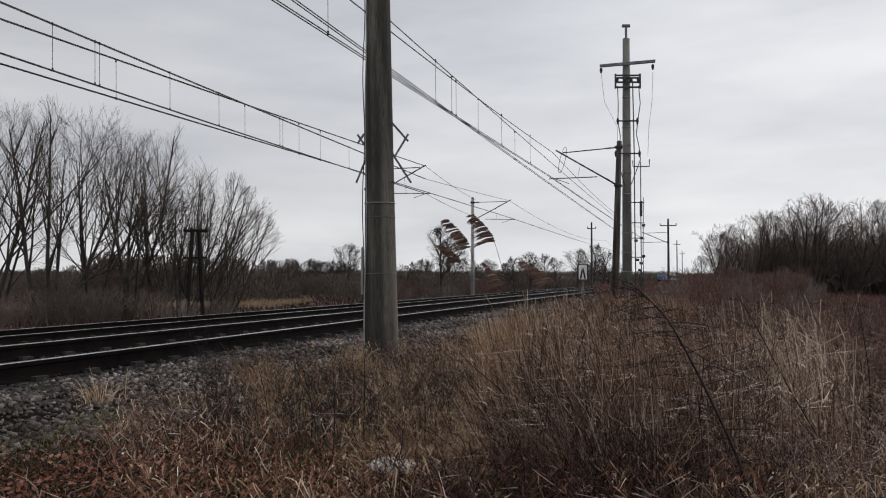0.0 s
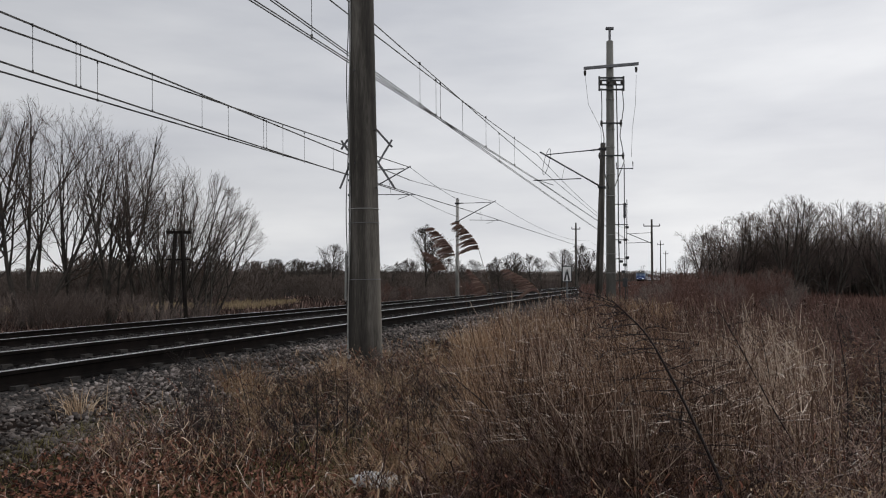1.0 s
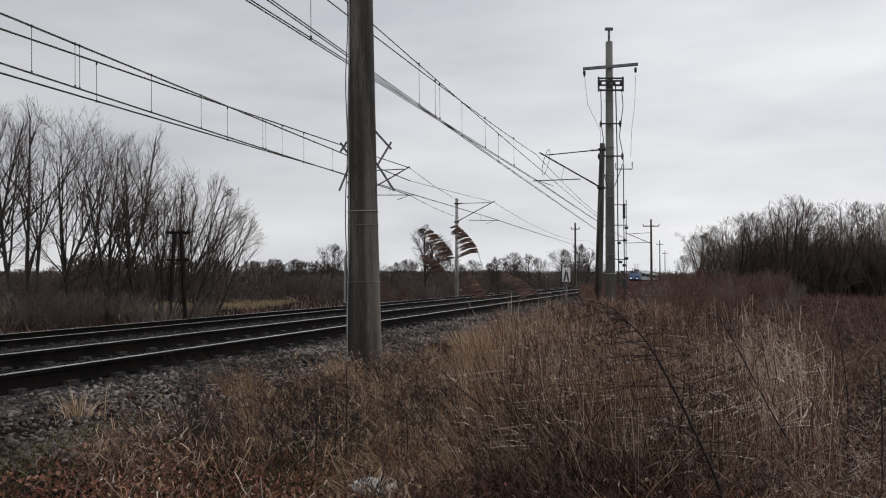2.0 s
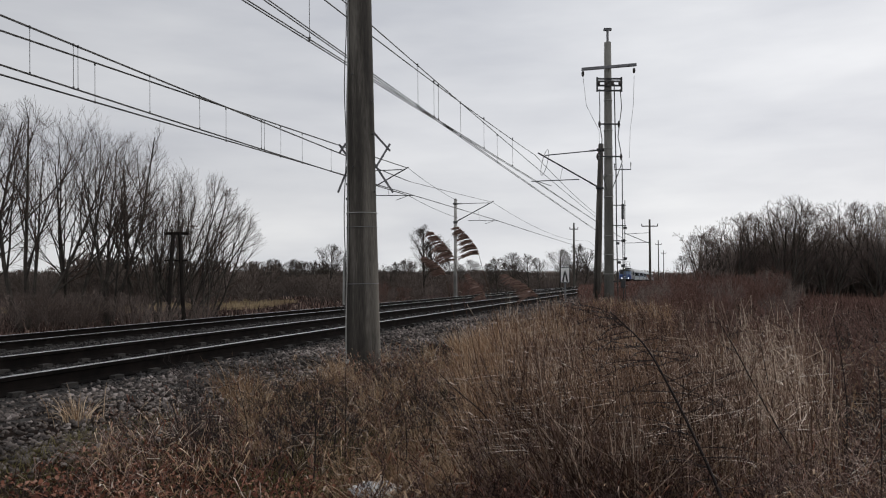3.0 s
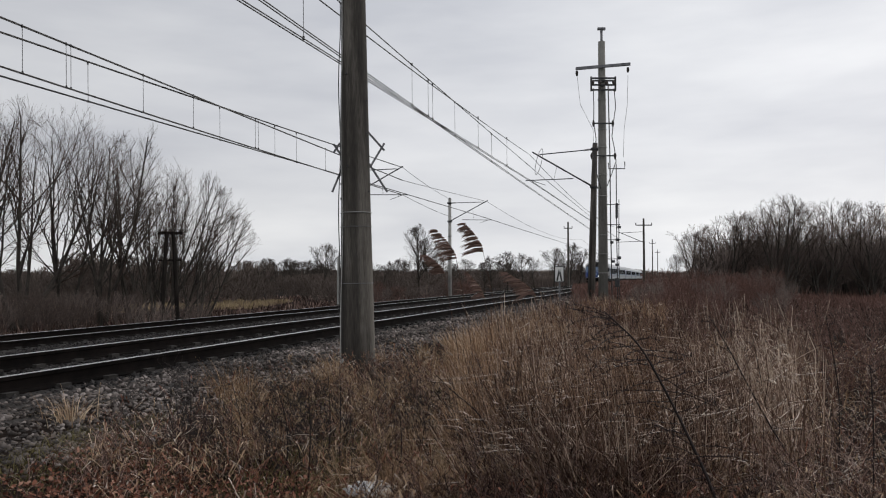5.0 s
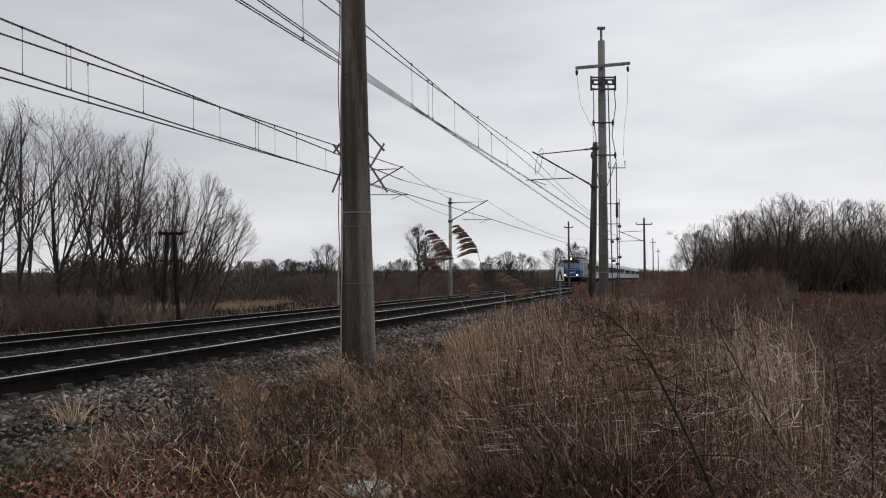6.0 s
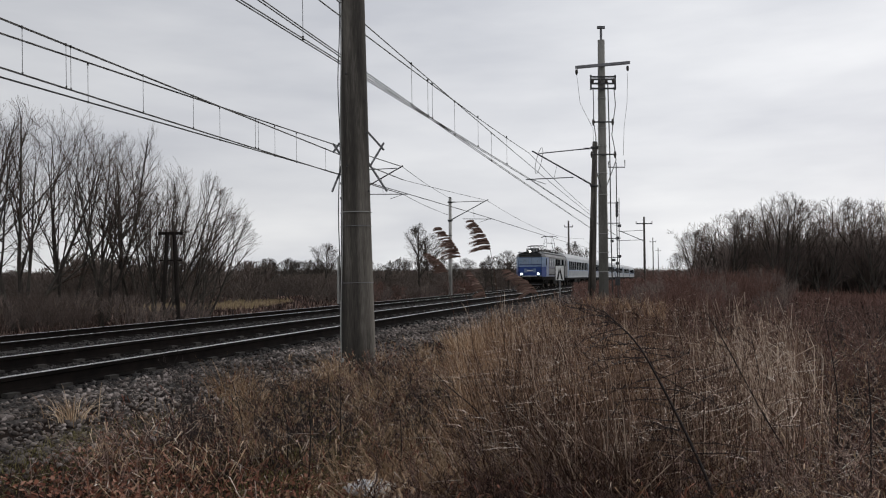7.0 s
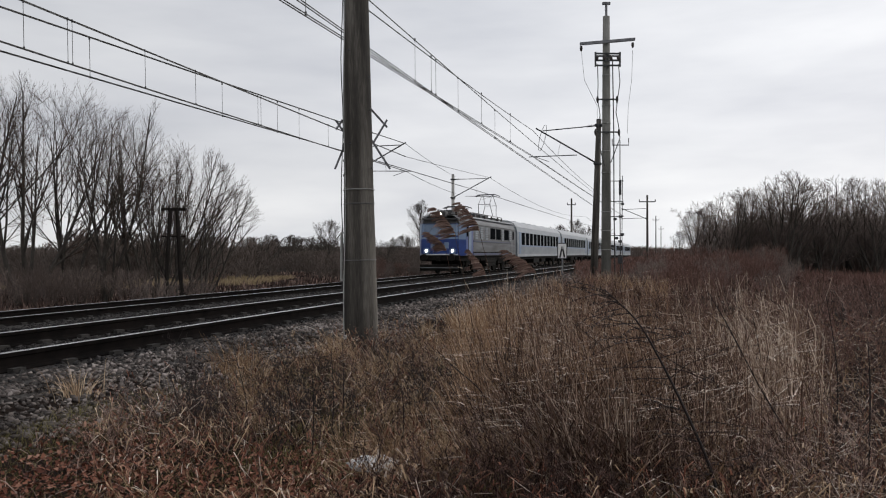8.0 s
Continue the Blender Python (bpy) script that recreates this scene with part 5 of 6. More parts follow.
def build_litter():
    """Brown leaves lying in the grass."""
    rng = np.random.default_rng(4)
    n = 60000
    x, y = meadow_points(rng, n, 0.8, 5.5, -1.15, 0.35, 0.9)
    keep = on_meadow(x, y, 3.9) & (patchy(x, y, 0.8, 40) + 1.05 - 0.75 * (y - 3.1) - 0.5 * np.maximum(0, x) > rng.normal(0, 0.2, n))
    x, y = x[keep] + rng.normal(0, 0.12, keep.sum()), y[keep] + rng.normal(0, 0.12, keep.sum())
    n = len(x)
    c = np.c_[x, y, heights(x, y) + rng.uniform(0.03, 0.10, n)]
    a, size = rng.uniform(0, 6.28, n), rng.uniform(0.006, 0.016, n)
    d = np.c_[np.cos(a), np.sin(a), rng.normal(0, 0.45, n)] * size[:, None]
    e = np.c_[-np.sin(a), np.cos(a), rng.normal(0, 0.5, n)] * size[:, None] * 0.6
    cup = np.zeros((n, 3))
    cup[:, 2] = size * rng.uniform(-0.1, 0.5, n)
    v = np.stack([c - d, c - 0.4 * d + e * 0.8 + cup, c + 0.4 * d + e + cup, c + d, c + 0.4 * d - e + cup, c - 0.4 * d - e * 0.8 + cup], axis=1)
    f = (np.arange(n) * 6)[:, None, None] + np.array([[[0, 3, 2, 1], [0, 5, 4, 3]]])
    tagged(new("fallen_leaves", big_mesh("fallen_leaves", v.reshape(-1, 3), f.reshape(-1, 4), "litter")), "red-brown fallen leaves in the short grass", "leaves", kind="stuff")


build_litter()


# ---- the train ----
def bogie(parent, y, axles, wheel_r, half):
    frame_ = part("bogie", box(bmesh.new(), -1.05, 1.05, y - half, y + half, 0.55, 0.95, 0.05), "under", parent, "dark bogie frame")
    wheels = []
    for d in axles:
        ws = empty("wheelset", pose(0, y + d, wheel_r), "dark steel wheelset", "")
        del ws["label"]
        ws.parent = parent
        for x in (-0.79, 0.79):
            bm = bmesh.new()
            tube(bm, [(x - 0.065, 0, 0), (x - 0.03, 0, 0), (x + 0.065, 0, 0)], [wheel_r, wheel_r, wheel_r], 24)
            part("wheel", bm, "under", ws)
        part("axle", bar((-0.8, 0, 0), (0.8, 0, 0), 0.09), "under", ws)
        for x in (-1.08, 1.08):
            part("axle_box", box(bmesh.new(), x - 0.08, x + 0.08, y + d - 0.16, y + d + 0.16, 0.42, 0.78, 0.03), "under", parent)
        wheels.append(ws)
    return wheels


def build_loco():
    L, W = 15.9, 1.50
    loco = empty("electric_locomotive", aligned(45, FAR_Q, FAR_Z), "blue and grey four-axle electric locomotive with lit headlights", "locomotive")
    # body in cross-section with rounded eaves, ends raked above the waist
    prof = [(-W, 1.15), (W, 1.15), (W, 3.15), (W - 0.12, 3.42), (W - 0.45, 3.62), (0, 3.75), (-W + 0.45, 3.62), (-W + 0.12, 3.42), (-W, 3.15)]
    bm = bmesh.new()

    def end_y(z, front):
        rake = 0.28 * max(0.0, z - 2.15) / 1.6
        return rake if front else L - rake
    NOSE = 0.80
    stations_ = [lambda z: end_y(z, True), lambda z: 0.62, lambda z: L - 0.62, lambda z: end_y(z, False)]
    rings = [[bm.verts.new((x * (NOSE if i in (0, 3) else 1), st(z), z)) for x, z in prof] for i, st in enumerate(stations_)]
    k = len(prof)
    for a, b in zip(rings, rings[1:]):
        for i in range(k):
            bm.faces.new((a[i], a[(i + 1) % k], b[(i + 1) % k], b[i]))
    part("body", bm, "grey", loco, "grey painted body sides")
    # front face panels
    def face(x0, x1, z0, z1, off, thick=0.03):
        m = bmesh.new()
        vs = []
        for x, z in ((x0, z0), (x1, z0), (x1, z1), (x0, z1)):
            vs.append((x * NOSE, end_y(z, True) - off, z))
        a = [m.verts.new(v) for v in vs]
        b = [m.verts.new((x, y + thick, z)) for x, y, z in vs]
        m.faces.new(a)
        m.faces.new(b[::-1])
        for i in range(4):
            m.faces.new((a[i], b[i], b[(i + 1) % 4], a[(i + 1) % 4]))
        return m
    f1 = face(-1.45, 1.45, 1.15, 2.15, 0.03)
    part("lower_front", f1, "blue", loco, "bright blue lower front")
    part("upper_front", face(-1.45, 1.45, 2.15, 3.15, 0.03), "blue", loco, "bright blue upper front")
    for side in (-1, 1):
        for z0, z1, mat, label in ((1.16, 2.15, "blue", "blue corner panel"), (2.15, 3.12, "sky_blue", "pale corner panel beside the windscreen")):
            m = bmesh.new()
            ring = [(side * W * NOSE * 1.004, end_y(z0, True) - 0.012, z0), (side * (W + 0.012), 0.63, z0), (side * (W + 0.012), 0.63, z1), (side * W * NOSE * 1.004, end_y(z1, True) - 0.012, z1)]
            a = [m.verts.new(v) for v in ring]
            b = [m.verts.new((x - side * 0.03, y + 0.03, z)) for x, y, z in ring]
            m.faces.new(a)
            m.faces.new(b[::-1])
            for i in range(4):
                m.faces.new((a[i], b[i], b[(i + 1) % 4], a[(i + 1) % 4]))
            bmesh.ops.recalc_face_normals(m, faces=m.faces)
            part("corner_panel", m, mat, loco, label)
    part("front_eave", face(-1.38, 1.38, 3.15, 3.42, 0.03), "roof", loco, "dark front eave")
    for x0, x1 in ((-1.28, -0.10), (0.10, 1.28)):
        part("windscreen", face(x0, x1, 2.42, 3.10, 0.045), "cab_glass", loco, "cab windscreen with the sky's reflection painted in pale blue")
        part("wiper", bar((x0 + 0.5, -0.02 + end_y(2.4, True), 2.42), (x0 + 0.75, -0.05 + end_y(2.8, True), 2.85), 0.012, 4), "black", loco)
    for x0, x1, z0, z1 in ((-1.32, 1.32, 2.36, 2.42), (-1.32, 1.32, 3.09, 3.15)):
        part("window_frame", face(x0, x1, z0, z1, 0.055), "navy", loco, "dark windscreen frame")
    for x in (-0.55, 0.55):
        part("front_panel", face(x - 0.18, x + 0.18, 1.60, 1.98, 0.045), "sky_blue", loco, "pale square mark on the front")
    part("front_band", face(-1.45, 1.45, 1.16, 1.26, 0.05), "white", loco, "white band along the front sill")
    part("sun_visor", box(bmesh.new(), -1.16, 1.16, -0.02, 0.45, 3.36, 3.46, 0.02), "roof", loco, "dark visor over the windscreens")
    for x in (-1.37, 0.0, 1.37):
        part("window_pillar", face(x - 0.08, x + 0.08, 2.40, 3.12, 0.05), "sky_blue", loco, "pale blue window pillar")
    part("front_stripe", face(-1.45, 1.45, 2.18, 2.30, 0.045), "sky_blue", loco, "pale stripe under the windscreens")
    for x in (-0.84, 0.84):
        part("headlight_housing", tube(bmesh.new(), [(x, 0.0, 1.45), (x, -0.10, 1.45)], 0.20, 14), "sky_blue", loco, "round lamp housing")
        part("headlight", tube(bmesh.new(), [(x, -0.09, 1.45), (x, -0.125, 1.45)], 0.085, 14), "lamp", loco, "lit white headlight")
    part("roof_lamp_housing", box(bmesh.new(), -0.35, 0.35, 0.05, 0.7, 3.52, 3.90, 0.06), "roof", loco, "top lamp housing")
    part("headlight", tube(bmesh.new(), [(0, 0.06, 3.72), (0, 0.02, 3.72)], 0.10, 14), "lamp", loco, "lit top headlight")
    part("number_bar", face(-0.35, 0.35, 1.72, 1.84, 0.05), "white", loco, "pale bar of unreadable numbers")
    # buffers and front beam
    part("buffer_beam", box(bmesh.new(), -1.26, 1.26, -0.10, 0.12, 0.86, 1.18, 0.02), "under", loco, "dark buffer beam")
    part("front_rail", box(bmesh.new(), -1.18, 1.18, -0.14, 0.0, 1.17, 1.22), "grey", loco, "pale front step rail")
    for x in (-0.875, 0.875):
        part("buffer", tube(bmesh.new(), [(x, -0.08, 1.05), (x, -0.40, 1.05), (x, -0.41, 1.05), (x, -0.50, 1.05)], [0.10, 0.10, 0.23, 0.21], 14), "under", loco, "round steel buffer")
    part("coupler", box(bmesh.new(), -0.10, 0.10, -0.42, -0.05, 0.82, 1.08, 0.03), "under", loco)
    part("snow_plough", box(bmesh.new(), -1.25, 1.25, -0.16, -0.08, 0.22, 0.62, 0.02), "under", loco, "dark rail guard")
    part("rail_guard_bar", bar((-1.2, -0.2, 0.42), (1.2, -0.2, 0.42), 0.035), "grey", loco, "pale pipe across the rail guard")
    # cab sides in blue, with door and windows
    for side in (-1, 1):
        def sidebox(y0, y1, z0, z1, t=0.012):
            xa, xb = side * (W - 0.006), side * (W + t)
            return box(bmesh.new(), min(xa, xb), max(xa, xb), y0, y1, z0, z1)
        for y0, y1, pts in ((0.05, 2.3, None), (L - 2.3, L - 0.05, None)):
            part("cab_side", sidebox(y0 + (0.60 if y0 < 1 else 0), y1 - (0.60 if y0 > 1 else 0), 1.18, 3.12), "blue" if y0 < 1 else "grey", loco, "blue cab side" if y0 < 1 else "grey cab side")
            part("cab_door", sidebox(y0 + 1.15, y0 + 1.75, 1.2, 3.0, 0.03), "sky_blue" if y0 < 1 else "grey", loco, "pale cab door")
            part("cab_window", sidebox(y0 + 0.66, y0 + 1.10, 2.35, 3.0, 0.03), "glass", loco)
        for y, w in ((7.0, 1.35), (8.75, 1.35), (11.3, 1.5)):
            part("side_window", sidebox(y, y + w, 2.28, 3.04, 0.03), "glass", loco, "dark engine-room window")
        for y in (2.75, 4.1, 5.45, 10.45, 13.0):
            part("louvre", sidebox(y, y + 0.75, 2.22, 3.04, 0.03), "coach", loco, "pale side louvre")
            for z in (2.35, 2.5, 2.65, 2.8, 2.93):
                part("slat", sidebox(y + 0.06, y + 0.69, z, z + 0.05, 0.045), "grey", loco)
        for z in (1.38, 1.55, 1.72, 1.9):
            part("side_rib", sidebox(2.4, L - 2.4, z, z + 0.05, 0.03), "grey", loco)
        part("side_stripe", sidebox(2.35, L - 2.35, 1.18, 1.32, 0.02), "navy", loco, "dark blue skirt stripe")
        for z in (0.45, 0.8):
            part("step", box(bmesh.new(), side * 1.35 - 0.12, side * 1.35 + 0.12, 0.9, 1.4, z, z + 0.03), "under", loco)
        part("handrail", bar((side * 1.53, 1.1, 1.3), (side * 1.53, 1.1, 2.7), 0.015, 5), "steel", loco)
    for side in (-1, 1):
        for z0, z1, mat, label in ((1.32, 1.40, "under", "dark grime line along the side"), (2.06, 2.12, "navy", "dark blue waist line")):
            xa, xb = side * (W - 0.004), side * (W + 0.034)
            part("side_line", box(bmesh.new(), min(xa, xb), max(xa, xb), 2.36, L - 2.36, z0, z1), mat, loco, label)
        for y in (2.5, 5.0, 7.6, 10.2, 12.8):
            part("sand_pipe", bar((side * 1.30, y, 0.95), (side * 1.18, y + 0.25, 0.25), 0.03, 6), "under", loco, "dark pipe under the frame")
        part("air_tank", tube(bmesh.new(), [(side * 1.15, 6.4, 0.72), (side * 1.15, 6.5, 0.72), (side * 1.15, 9.4, 0.72), (side * 1.15, 9.5, 0.72)], [0.12, 0.2, 0.2, 0.12], 12), "under", loco, "dark air tank")
    # roof gear
    for side in (-1, 1):
        part("roof_edge", box(bmesh.new(), side * 1.12 - 0.2, side * 1.12 + 0.2, 0.5, L - 0.5, 3.56, 3.66, 0.02), "coach_roof", loco, "pale roof edge")
        for z in (2.0, 3.1):
            part("grime_band", box(bmesh.new(), min(side * 1.49, side * 1.518), max(side * 1.49, side * 1.518), 2.4, L - 2.4, z, z + 0.07), "roof", loco, "dark side moulding")
    part("roof_walkway", box(bmesh.new(), -0.5, 0.5, 0.8, L - 0.8, 3.74, 3.84, 0.02), "roof", loco, "dark roof walkway")
    for y in (1.6, 2.6, 5.5, 7.2, 8.6, 10.4, 12.8, 14.2):
        part("roof_box", box(bmesh.new(), -0.42, 0.42, y - 0.35, y + 0.35, 3.84, 4.02 + 0.08 * (int(y * 3) % 2), 0.03), "roof", loco, "roof equipment box")
    for x in (-0.6, 0.6):
        part("roof_busbar", bar((x, 1.5, 4.08), (x, L - 1.5, 4.08), 0.022, 5), "steel_dark", loco)
        for y in (1.6, 3.2, 5.0, 6.8, 9.0, 11.0, 13.0, 14.3):
            part("insulator", tube(bmesh.new(), [(x, y, 3.66), (x, y, 3.85), (x, y, 4.07)], [0.06, 0.075, 0.04], 8), "porcelain", loco)
    # pantographs: the rear one up, the front one folded
    def panto(y, top):
        base = 4.12
        mid = (base + top) / 2 + 0.05
        for x in (-0.55, 0.55):
            for d in (-1, 1):
                part("pantograph_arm", bar((x, y + d * 0.55, base), (x * 0.8, y + d * 1.05, mid), 0.028, 6), "steel", loco, "pantograph tube")
                part("pantograph_arm", bar((x * 0.8, y + d * 1.05, mid), (x * 0.7, y + d * 0.12, top), 0.022, 6), "steel", loco)
        for d in (-1, 1):
            part("pantograph_shaft", bar((-0.5, y + d * 1.05, mid), (0.5, y + d * 1.05, mid), 0.02, 6), "steel", loco)
        for d in (-0.18, 0.18):
            part("pantograph_shoe", tube(bmesh.new(), [(-0.95, y + d, top - 0.10), (-0.6, y + d, top + 0.03), (0.6, y + d, top + 0.03), (0.95, y + d, top - 0.10)], 0.028, 6), "steel_dark", loco, "current collector shoe")
    panto(12.2, 5.75)
    panto(3.9, 4.38)
    part("underframe", box(bmesh.new(), -1.25, 1.25, 0.3, L - 0.3, 0.80, 1.17, 0.03), "under", loco, "dark underframe")
    part("battery_box", box(bmesh.new(), -1.3, 1.3, 6.6, 9.3, 0.4, 0.95, 0.05), "under", loco)
    wheels = bogie(loco, 3.6, (-1.52, 1.52), 0.625, 2.1) + bogie(loco, L - 3.6, (-1.52, 1.52), 0.625, 2.1)
    return loco, wheels


def coach_profile():
    return [(-1.40, 1.0), (1.40, 1.0), (1.42, 1.9), (1.40, 3.05), (1.30, 3.45), (1.05, 3.78), (0.6, 3.98), (0, 4.05), (-0.6, 3.98), (-1.05, 3.78), (-1.30, 3.45), (-1.40, 3.05), (-1.42, 1.9)]


def build_coach():
    L = 24.5
    coach = empty("passenger_coach", pose(0, 0, -300), "light grey passenger coach with a dark window row", "railway coach", "coaches of the train")
    wall = [(-1.40, 1.0), (1.40, 1.0), (1.42, 1.9), (1.40, 3.05), (1.30, 3.45), (-1.30, 3.45), (-1.40, 3.05), (-1.42, 1.9)]
    part("body", extrude_profile(bmesh.new(), wall, 0.35, L - 0.35), "coach", coach, "light grey coach body")
    roof = [(1.315, 3.452), (1.05, 3.78), (0.6, 3.98), (0, 4.05), (-0.6, 3.98), (-1.05, 3.78), (-1.315, 3.452)]
    part("roof", extrude_profile(bmesh.new(), roof[::-1], 0.33, L - 0.33), "coach_roof", coach, "pale rounded roof")
    for side in (-1, 1):
        def sb(y0, y1, z0, z1, t, mat, name, label=""):
            x = side * (1.395 if z1 > 2.9 else 1.41)
            m = box(bmesh.new(), x - 0.02, x + 0.02 + 0, y0, y1, z0, z1)
            for v in m.verts:
                v.co.x += side * t
            return part(name, m, mat, coach, label)
        for i in range(11):
            y = 2.15 + i * 1.86
            sb(y, y + 1.30, 1.98, 3.02, 0.012, "glass", "window", "dark coach window")
        for y in (1.1, L - 1.9):
            sb(y, y + 0.8, 1.05, 3.05, 0.012, "sky_blue", "door", "pale blue coach door")
        sb(0.4, L - 0.4, 1.02, 1.22, 0.012, "coach_roof", "skirt_stripe", "white skirt stripe")
        sb(2.0, L - 2.0, 1.86, 1.98, 0.008, "sky_blue", "waist_stripe", "thin blue waist stripe")
    for y0, y1 in ((0.0, 0.36), (L - 0.36, L)):
        part("gangway", box(bmesh.new(), -0.65, 0.65, y0, y1, 1.1, 3.5, 0.05), "under", coach, "black rubber gangway")
    for y in (5, 9.5, 12.25, 15, 19.5):
        part("roof_vent", box(bmesh.new(), -0.25, 0.25, y - 0.3, y + 0.3, 4.0, 4.12, 0.03), "coach_roof", coach)
    part("underframe", box(bmesh.new(), -1.2, 1.2, 0.4, L - 0.4, 0.78, 1.02), "under", coach, "dark underframe")
    part("equipment_box", box(bmesh.new(), -1.25, 1.25, 8.5, 11.5, 0.4, 0.9, 0.04), "under", coach)
    part("equipment_box", box(bmesh.new(), -1.2, 1.2, 13.0, 15.2, 0.45, 0.9, 0.04), "under", coach)
    bogie(coach, 3.1, (-1.25, 1.25), 0.46, 1.7)
    bogie(coach, L - 3.1, (-1.25, 1.25), 0.46, 1.7)
    return coach


LOCO, LOCO_WHEELS = build_loco()
first = build_coach()
COACHES = [first] + [copy_thing(first, pose(0, 0, -300)) for _ in range(5)]


# ---- small things ----
def build_sign():
    """White board with a black edge and a black wedge on a thin post."""
    y0 = 28.0
    x0 = (991 - 784) / 1358.0 * y0
    sg = empty("track_sign", pose(x0, y0, 0, 0, 0, -12), "white rectangular track sign with black wedge mark", "sign")
    part("post", bar((0, 0.03, -0.2), (0, 0.03, 1.5), 0.03), "steel", sg, "thin steel post")
    part("edge", box(bmesh.new(), -0.18, 0.18, -0.012, 0.012, 0.98, 1.56, 0.008), "black", sg, "black board edge")
    part("board", box(bmesh.new(), -0.148, 0.148, -0.018, -0.010, 1.01, 1.53), "white", sg, "white enamel board")
    for side in (-1, 1):
        m = bmesh.new()
        vs = [(side * 0.02, 1.46), (side * 0.115, 1.03), (side * 0.05, 1.03), (0, 1.30)]
        a = [m.verts.new((x, -0.019, z)) for x, z in vs]
        b = [m.verts.new((x, -0.024, z)) for x, z in vs]
        m.faces.new(a)
        m.faces.new(b)
        for i in range(4):
            m.faces.new((a[i], b[i], b[(i + 1) % 4], a[(i + 1) % 4]))
        bmesh.ops.recalc_face_normals(m, faces=m.faces)
        part("wedge", m, "black", sg, "black slanting stroke")


build_sign()


def build_small_poles():
    # double timber pole with crossarm among the trees
    y0 = 38.5
    x0 = -0.3549 * y0
    g = ground_z(x0, y0)
    tp = empty("telegraph_pole", pose(x0, y0, g), "dark double timber pole with a short crossarm", "pole")
    for x in (-0.28, 0.28):
        part("post", tube(bmesh.new(), [(x * 1.6, 0, -0.3), (x * 0.6, 0, 3.42 - g)], [0.12, 0.10], 8), "wood", tp, "dark timber post")
    part("crossarm", box(bmesh.new(), -0.62, 0.62, -0.08, 0.08, 3.33 - g, 3.48 - g, 0.01), "wood", tp, "timber crossarm")
    part("brace", box(bmesh.new(), -0.60, 0.60, -0.06, 0.06, 2.0 - g, 2.08 - g, 0.01), "wood", tp)
    for x in (-0.52, -0.22, 0.22, 0.52):
        part("insulator", tube(bmesh.new(), [(x, 0, 3.48 - g), (x, 0, 3.57 - g), (x, 0, 3.62 - g)], [0.05, 0.06, 0.03], 8), "porcelain", tp)
    for bx, y, top, arm in ((1141, 92, 388, 0.95), (1156, 190, 425, 0.75), (1165, 260, 443, 0.8), (1007, 105, 394, 0.55)):
        x = (bx - 784) / 1358.0 * y
        h = 1.2 + (490 - top) / 1358.0 * y
        g = ground_z(x, y)
        pl = empty("power_pole", pose(x, y, g), "distant thin power pole with small crossarm", "power pole", "distant power poles")
        part("shaft", tube(bmesh.new(), [(0, 0, -0.3), (0, 0, h - g)], [0.16, 0.11], 8), "concrete_old", pl)
        za = h - g - 0.10 * h
        part("crossarm", box(bmesh.new(), -arm, arm, -0.06, 0.06, za - 0.06, za + 0.06), "steel_dark", pl, "short crossarm")
        if y == 92:
            for z0, x1, z1, r in ((h - g - 1.6, -3.0, h - g - 1.75, 0.03), (h - g - 2.9, -3.1, h - g - 1.6, 0.04), (h - g - 2.75, -3.3, h - g - 2.85, 0.03)):
                part("bracket_tube", bar((0, 0, z0), (x1, 0, z1), r, 6), "steel_dark", pl, "catenary bracket tube")
        for xx in (-arm, arm):
            part("insulator", bar((xx, 0, za), (xx, 0, za + 0.28), 0.05, 6), "porcelain", pl)


build_small_poles()


def build_bag():
    rng = random.Random(3)
    x, y = -0.37, 4.02
    bm = bmesh.new()
    bmesh.ops.create_icosphere(bm, subdivisions=3, radius=1.0)
    for v in bm.verts:
        n = 0.35 * noise.noise(v.co * 2.2) + 0.16 * noise.noise(v.co * 5)
        v.co = Vector((v.co.x * 0.125, v.co.y * 0.08, v.co.z * 0.030)) * (1 + n)
    ob = mesh_object("plastic_bag", bm, "bag", True)
    ob.matrix_basis = pose(x, y, ground_z(x, y) + 0.080, 12, 4, 20)
    tagged(ob, "crumpled white plastic bag lying in the weeds", "rubbish")


build_bag()


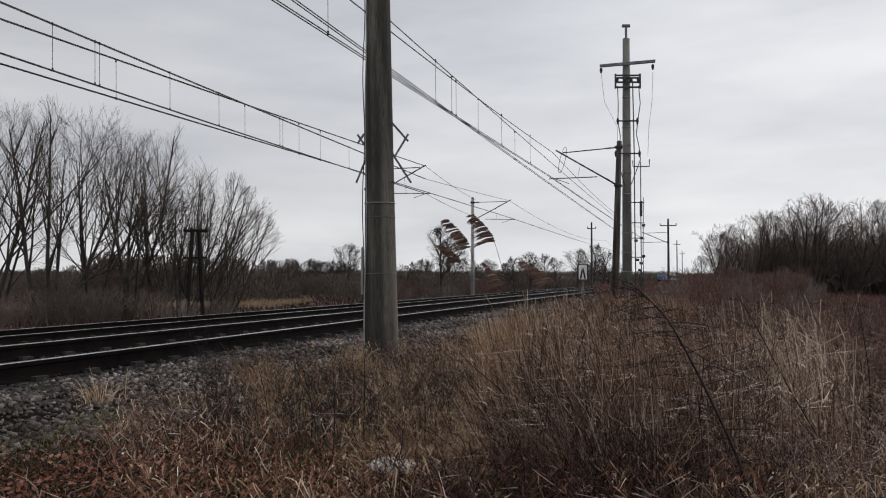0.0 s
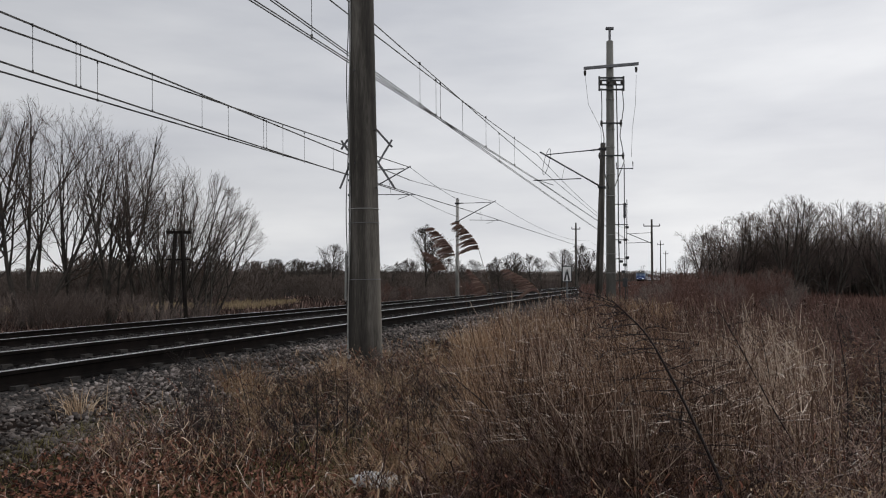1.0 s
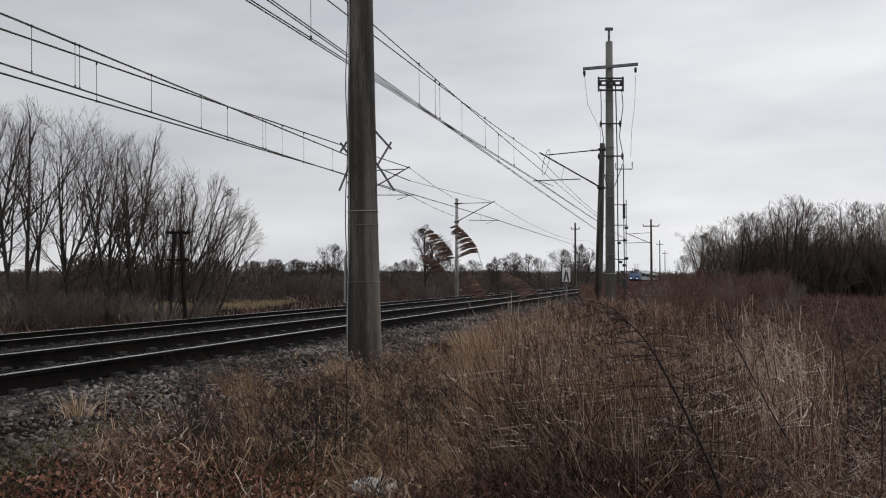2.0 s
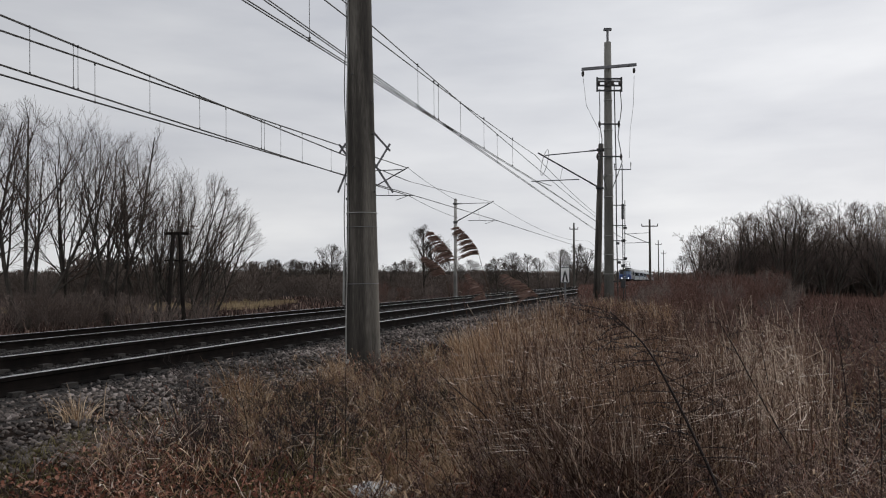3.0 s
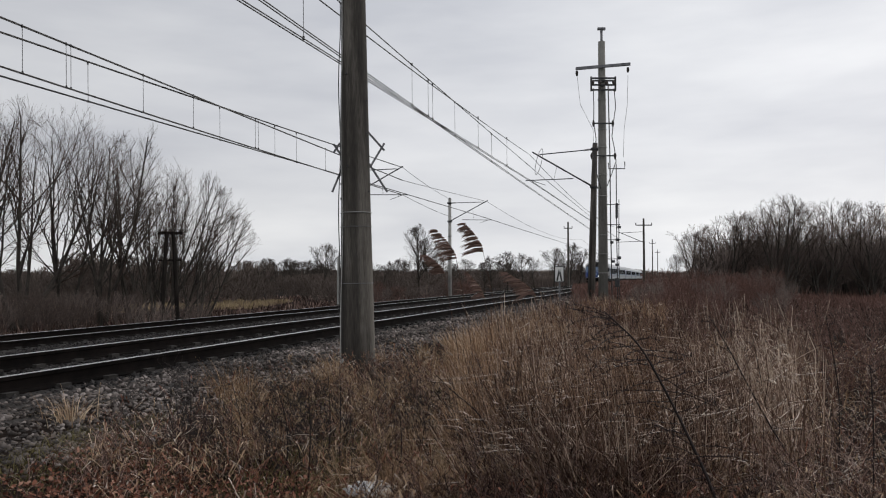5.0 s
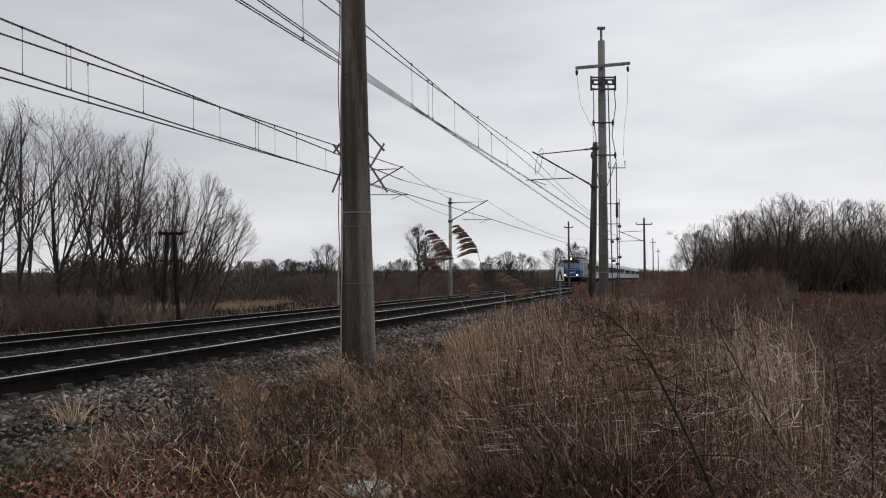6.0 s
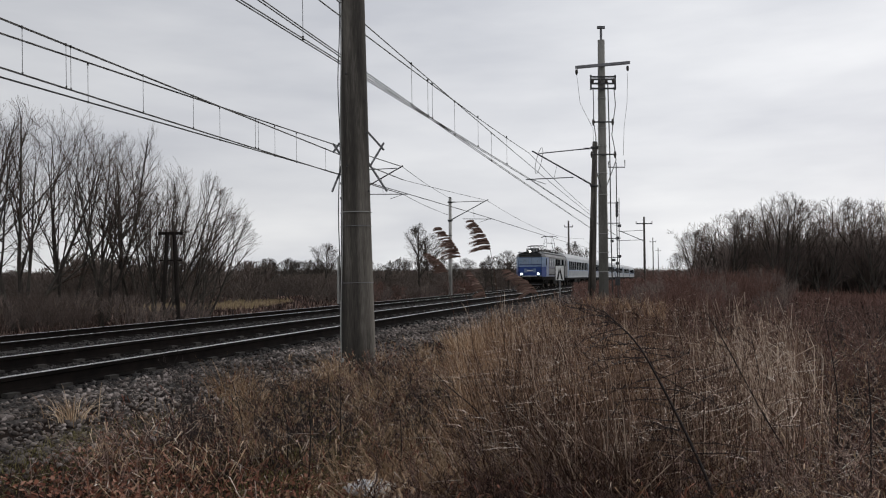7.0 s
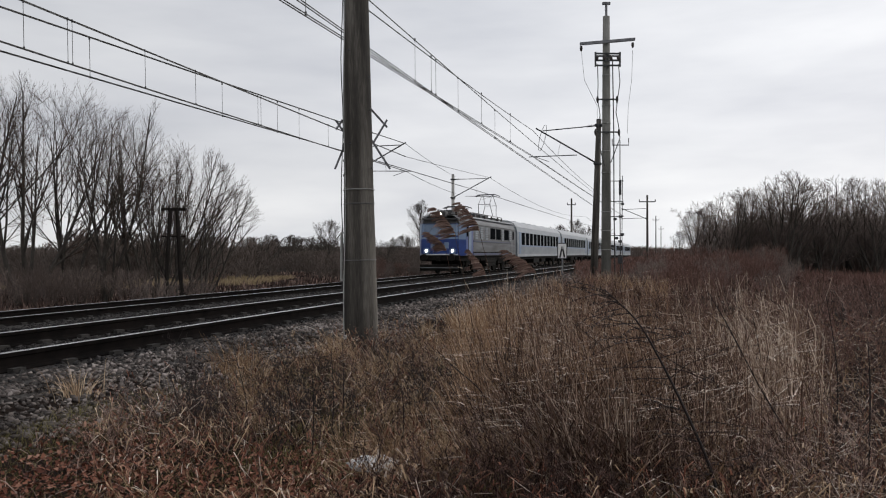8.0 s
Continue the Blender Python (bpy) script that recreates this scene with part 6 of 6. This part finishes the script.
def build_reed(seed, tip, foot, d, hair, thick=0.007):
    """A dry reed: thin stem, curved plume axis and long hairs streaming to one side. tip and foot: the plume's ends across and up, in metres."""
    rng = np.random.default_rng(seed)
    (tx, tz), (fx, fz) = tip, foot
    x0 = fx + 0.13 * (fz + 0.1)
    g = ground_z(x0, d)
    reed = empty("reed", pose(x0, d, g), "tall dry reed with a brown plume blown by the wind", "reed", "reeds beside the track")
    fx, tx, fz, tz = fx - x0, tx - x0, fz - g, tz - g
    stem = [(fx * (f ** 1.4), 0, fz * f) for f in np.linspace(-0.0, 1, 10)]
    part("stem", tube(bmesh.new(), stem, [0.0040 - 0.0020 * i / 9 for i in range(10)], 6), "tall_brown", reed, "thin straw-coloured stem")
    def axis(f):
        return np.array([fx + (tx - fx) * f ** 1.35, 0.0 * f, fz + (tz - fz) * f ** 0.85])
    part("plume_axis", tube(bmesh.new(), [tuple(axis(f)) for f in np.linspace(0, 1, 8)], [0.0024 - 0.0018 * i / 7 for i in range(8)], 5), "straw", reed)
    # strands gathered in tassels along the axis, streaming to one side
    t = np.linspace(0, 1, 5)[None, :, None]
    base, way_, wid = [], [], []
    for k in range(14):
        f = (k + rng.uniform(0.2, 0.8)) / 14
        top, ln, rise = axis(f), hair * (1.0 - 0.60 * f) * rng.uniform(0.8, 1.15), rng.normal(0.10, 0.10)
        for _ in range(26):
            base.append(top + rng.normal(0, 0.004, 3) * (1, 3, 1))
            way_.append(np.array([-1.0, rng.normal(0, 0.16), rise + rng.normal(0, 0.07)]) * ln * rng.uniform(0.45, 1.0))
            wid.append(thick * rng.uniform(0.5, 1.2))
    base, way_, wid = np.array(base), np.array(way_), np.array(wid)
    n = len(base)
    sag = np.zeros((n, 1, 3))
    sag[:, 0, 2] = 0.28 * np.abs(way_[:, 0])
    mid = base[:, None, :] + way_[:, None, :] * t - sag * t ** 2
    across = np.zeros((n, 5, 3))
    across[:, :, 2] = (wid[:, None] / 2) * (1 - 0.8 * t[0, :, 0] ** 2)[None, :]
    across[:, :, 1] = across[:, :, 2] * rng.normal(0, 0.6, n)[:, None]
    v = np.stack([mid - across, mid + across], axis=2).reshape(-1, 3)
    k = np.arange(4)
    fc = (np.stack([2 * k, 2 * k + 1, 2 * k + 3, 2 * k + 2], axis=1)[None] + (np.arange(n) * 10)[:, None, None]).reshape(-1, 4)
    pl = new("plume", big_mesh("plume", v, fc, "plume"))
    pl.parent = reed
    tagged(pl, "feathery brown seed plume")
    for f in (0.35, 0.55, 0.78):
        b = np.array([[fx * f ** 1.4, 0, fz * f]])
        v, fc = blades(b, np.array([0.05]), np.array([[-rng.uniform(0.12, 0.26), rng.normal(0, 0.04)]]), np.array([0.011]), 0.5, 4, rng)
        lf = new("leaf", big_mesh("leaf", v, fc, "pale"))
        lf.parent = reed
        tagged(lf, "bleached blown leaf")
    return reed


def reed_at(seed, tip, foot, d, hair):
    def m(p):
        return ((p[0] - 784) / 1358.0 * d, 1.2 + (490 - p[1]) / 1358.0 * d)
    return build_reed(seed, m(tip), m(foot), d, hair)


REEDS = [reed_at(1, (829, 393), (863, 447), 7.0, 0.19), reed_at(2, (771, 406), (809, 460), 7.1, 0.19), reed_at(3, (755, 452), (788, 484), 7.4, 0.16),
         reed_at(4, (897, 481), (952, 526), 7.0, 0.19), reed_at(5, (828, 484), (858, 530), 7.6, 0.13)]


# ---- what moves ----
def motions():
    times = [i * 0.5 for i in range(17)]
    def run(t):
        return 45.0 + 31.0 * (8 - t)
    lengths = [0.0] + [16.3 + 24.9 * i for i in range(6)]
    for ob, back in zip([LOCO] + COACHES, lengths):
        walk(ob, [(t, aligned(run(t) + back, FAR_Q, far_top(run(t) + back + 8))) for t in times])
    turn = math.degrees(31.0 / 30 / 0.625)
    for ws in LOCO_WHEELS:
        x, y, z = ws.location
        walk(ws, [(i / 30, pose(x, y, z, (turn * i) % 360)) for i in range(241)])
    # reeds nod in the gusts: degrees of lean at times in seconds
    lean = [(0, -6.0), (0.4, -6.8), (0.8, -5.2), (1.2, -6.2), (1.6, -5.0), (2.2, -5.8), (2.8, -4.6), (3.4, -5.2), (3.8, -2.0), (4.2, 0.0), (4.6, 0.2), (5.2, -1.5),
            (5.6, -0.8), (6.0, -2.8), (6.4, 0.2), (6.8, 1.4), (7.1, 2.2), (7.5, 2.4), (7.8, -1.0), (8.0, -3.2)]
    for k, ob in enumerate(REEDS):
        x, y, z = ob.location
        share, late = (1.0, 0.75, 0.5, 0.55, 0.6)[k], (0, 0.1, 0.15, 0.05, 0.2)[k]
        ts, an = [t for t, a in lean], [a for t, a in lean]
        rows = []
        for i in range(41):
            t = i * 0.2
            a = float(np.interp(t - late, ts, an)) * share + 0.5 * math.sin(t * 6.1 + k * 2)
            rows.append((t, pose(x, y, z, 0.8 * math.sin(t * 3 + k), a, 4 * math.sin(t * 1.9 + k * 2))))
        walk(ob, rows)


motions()
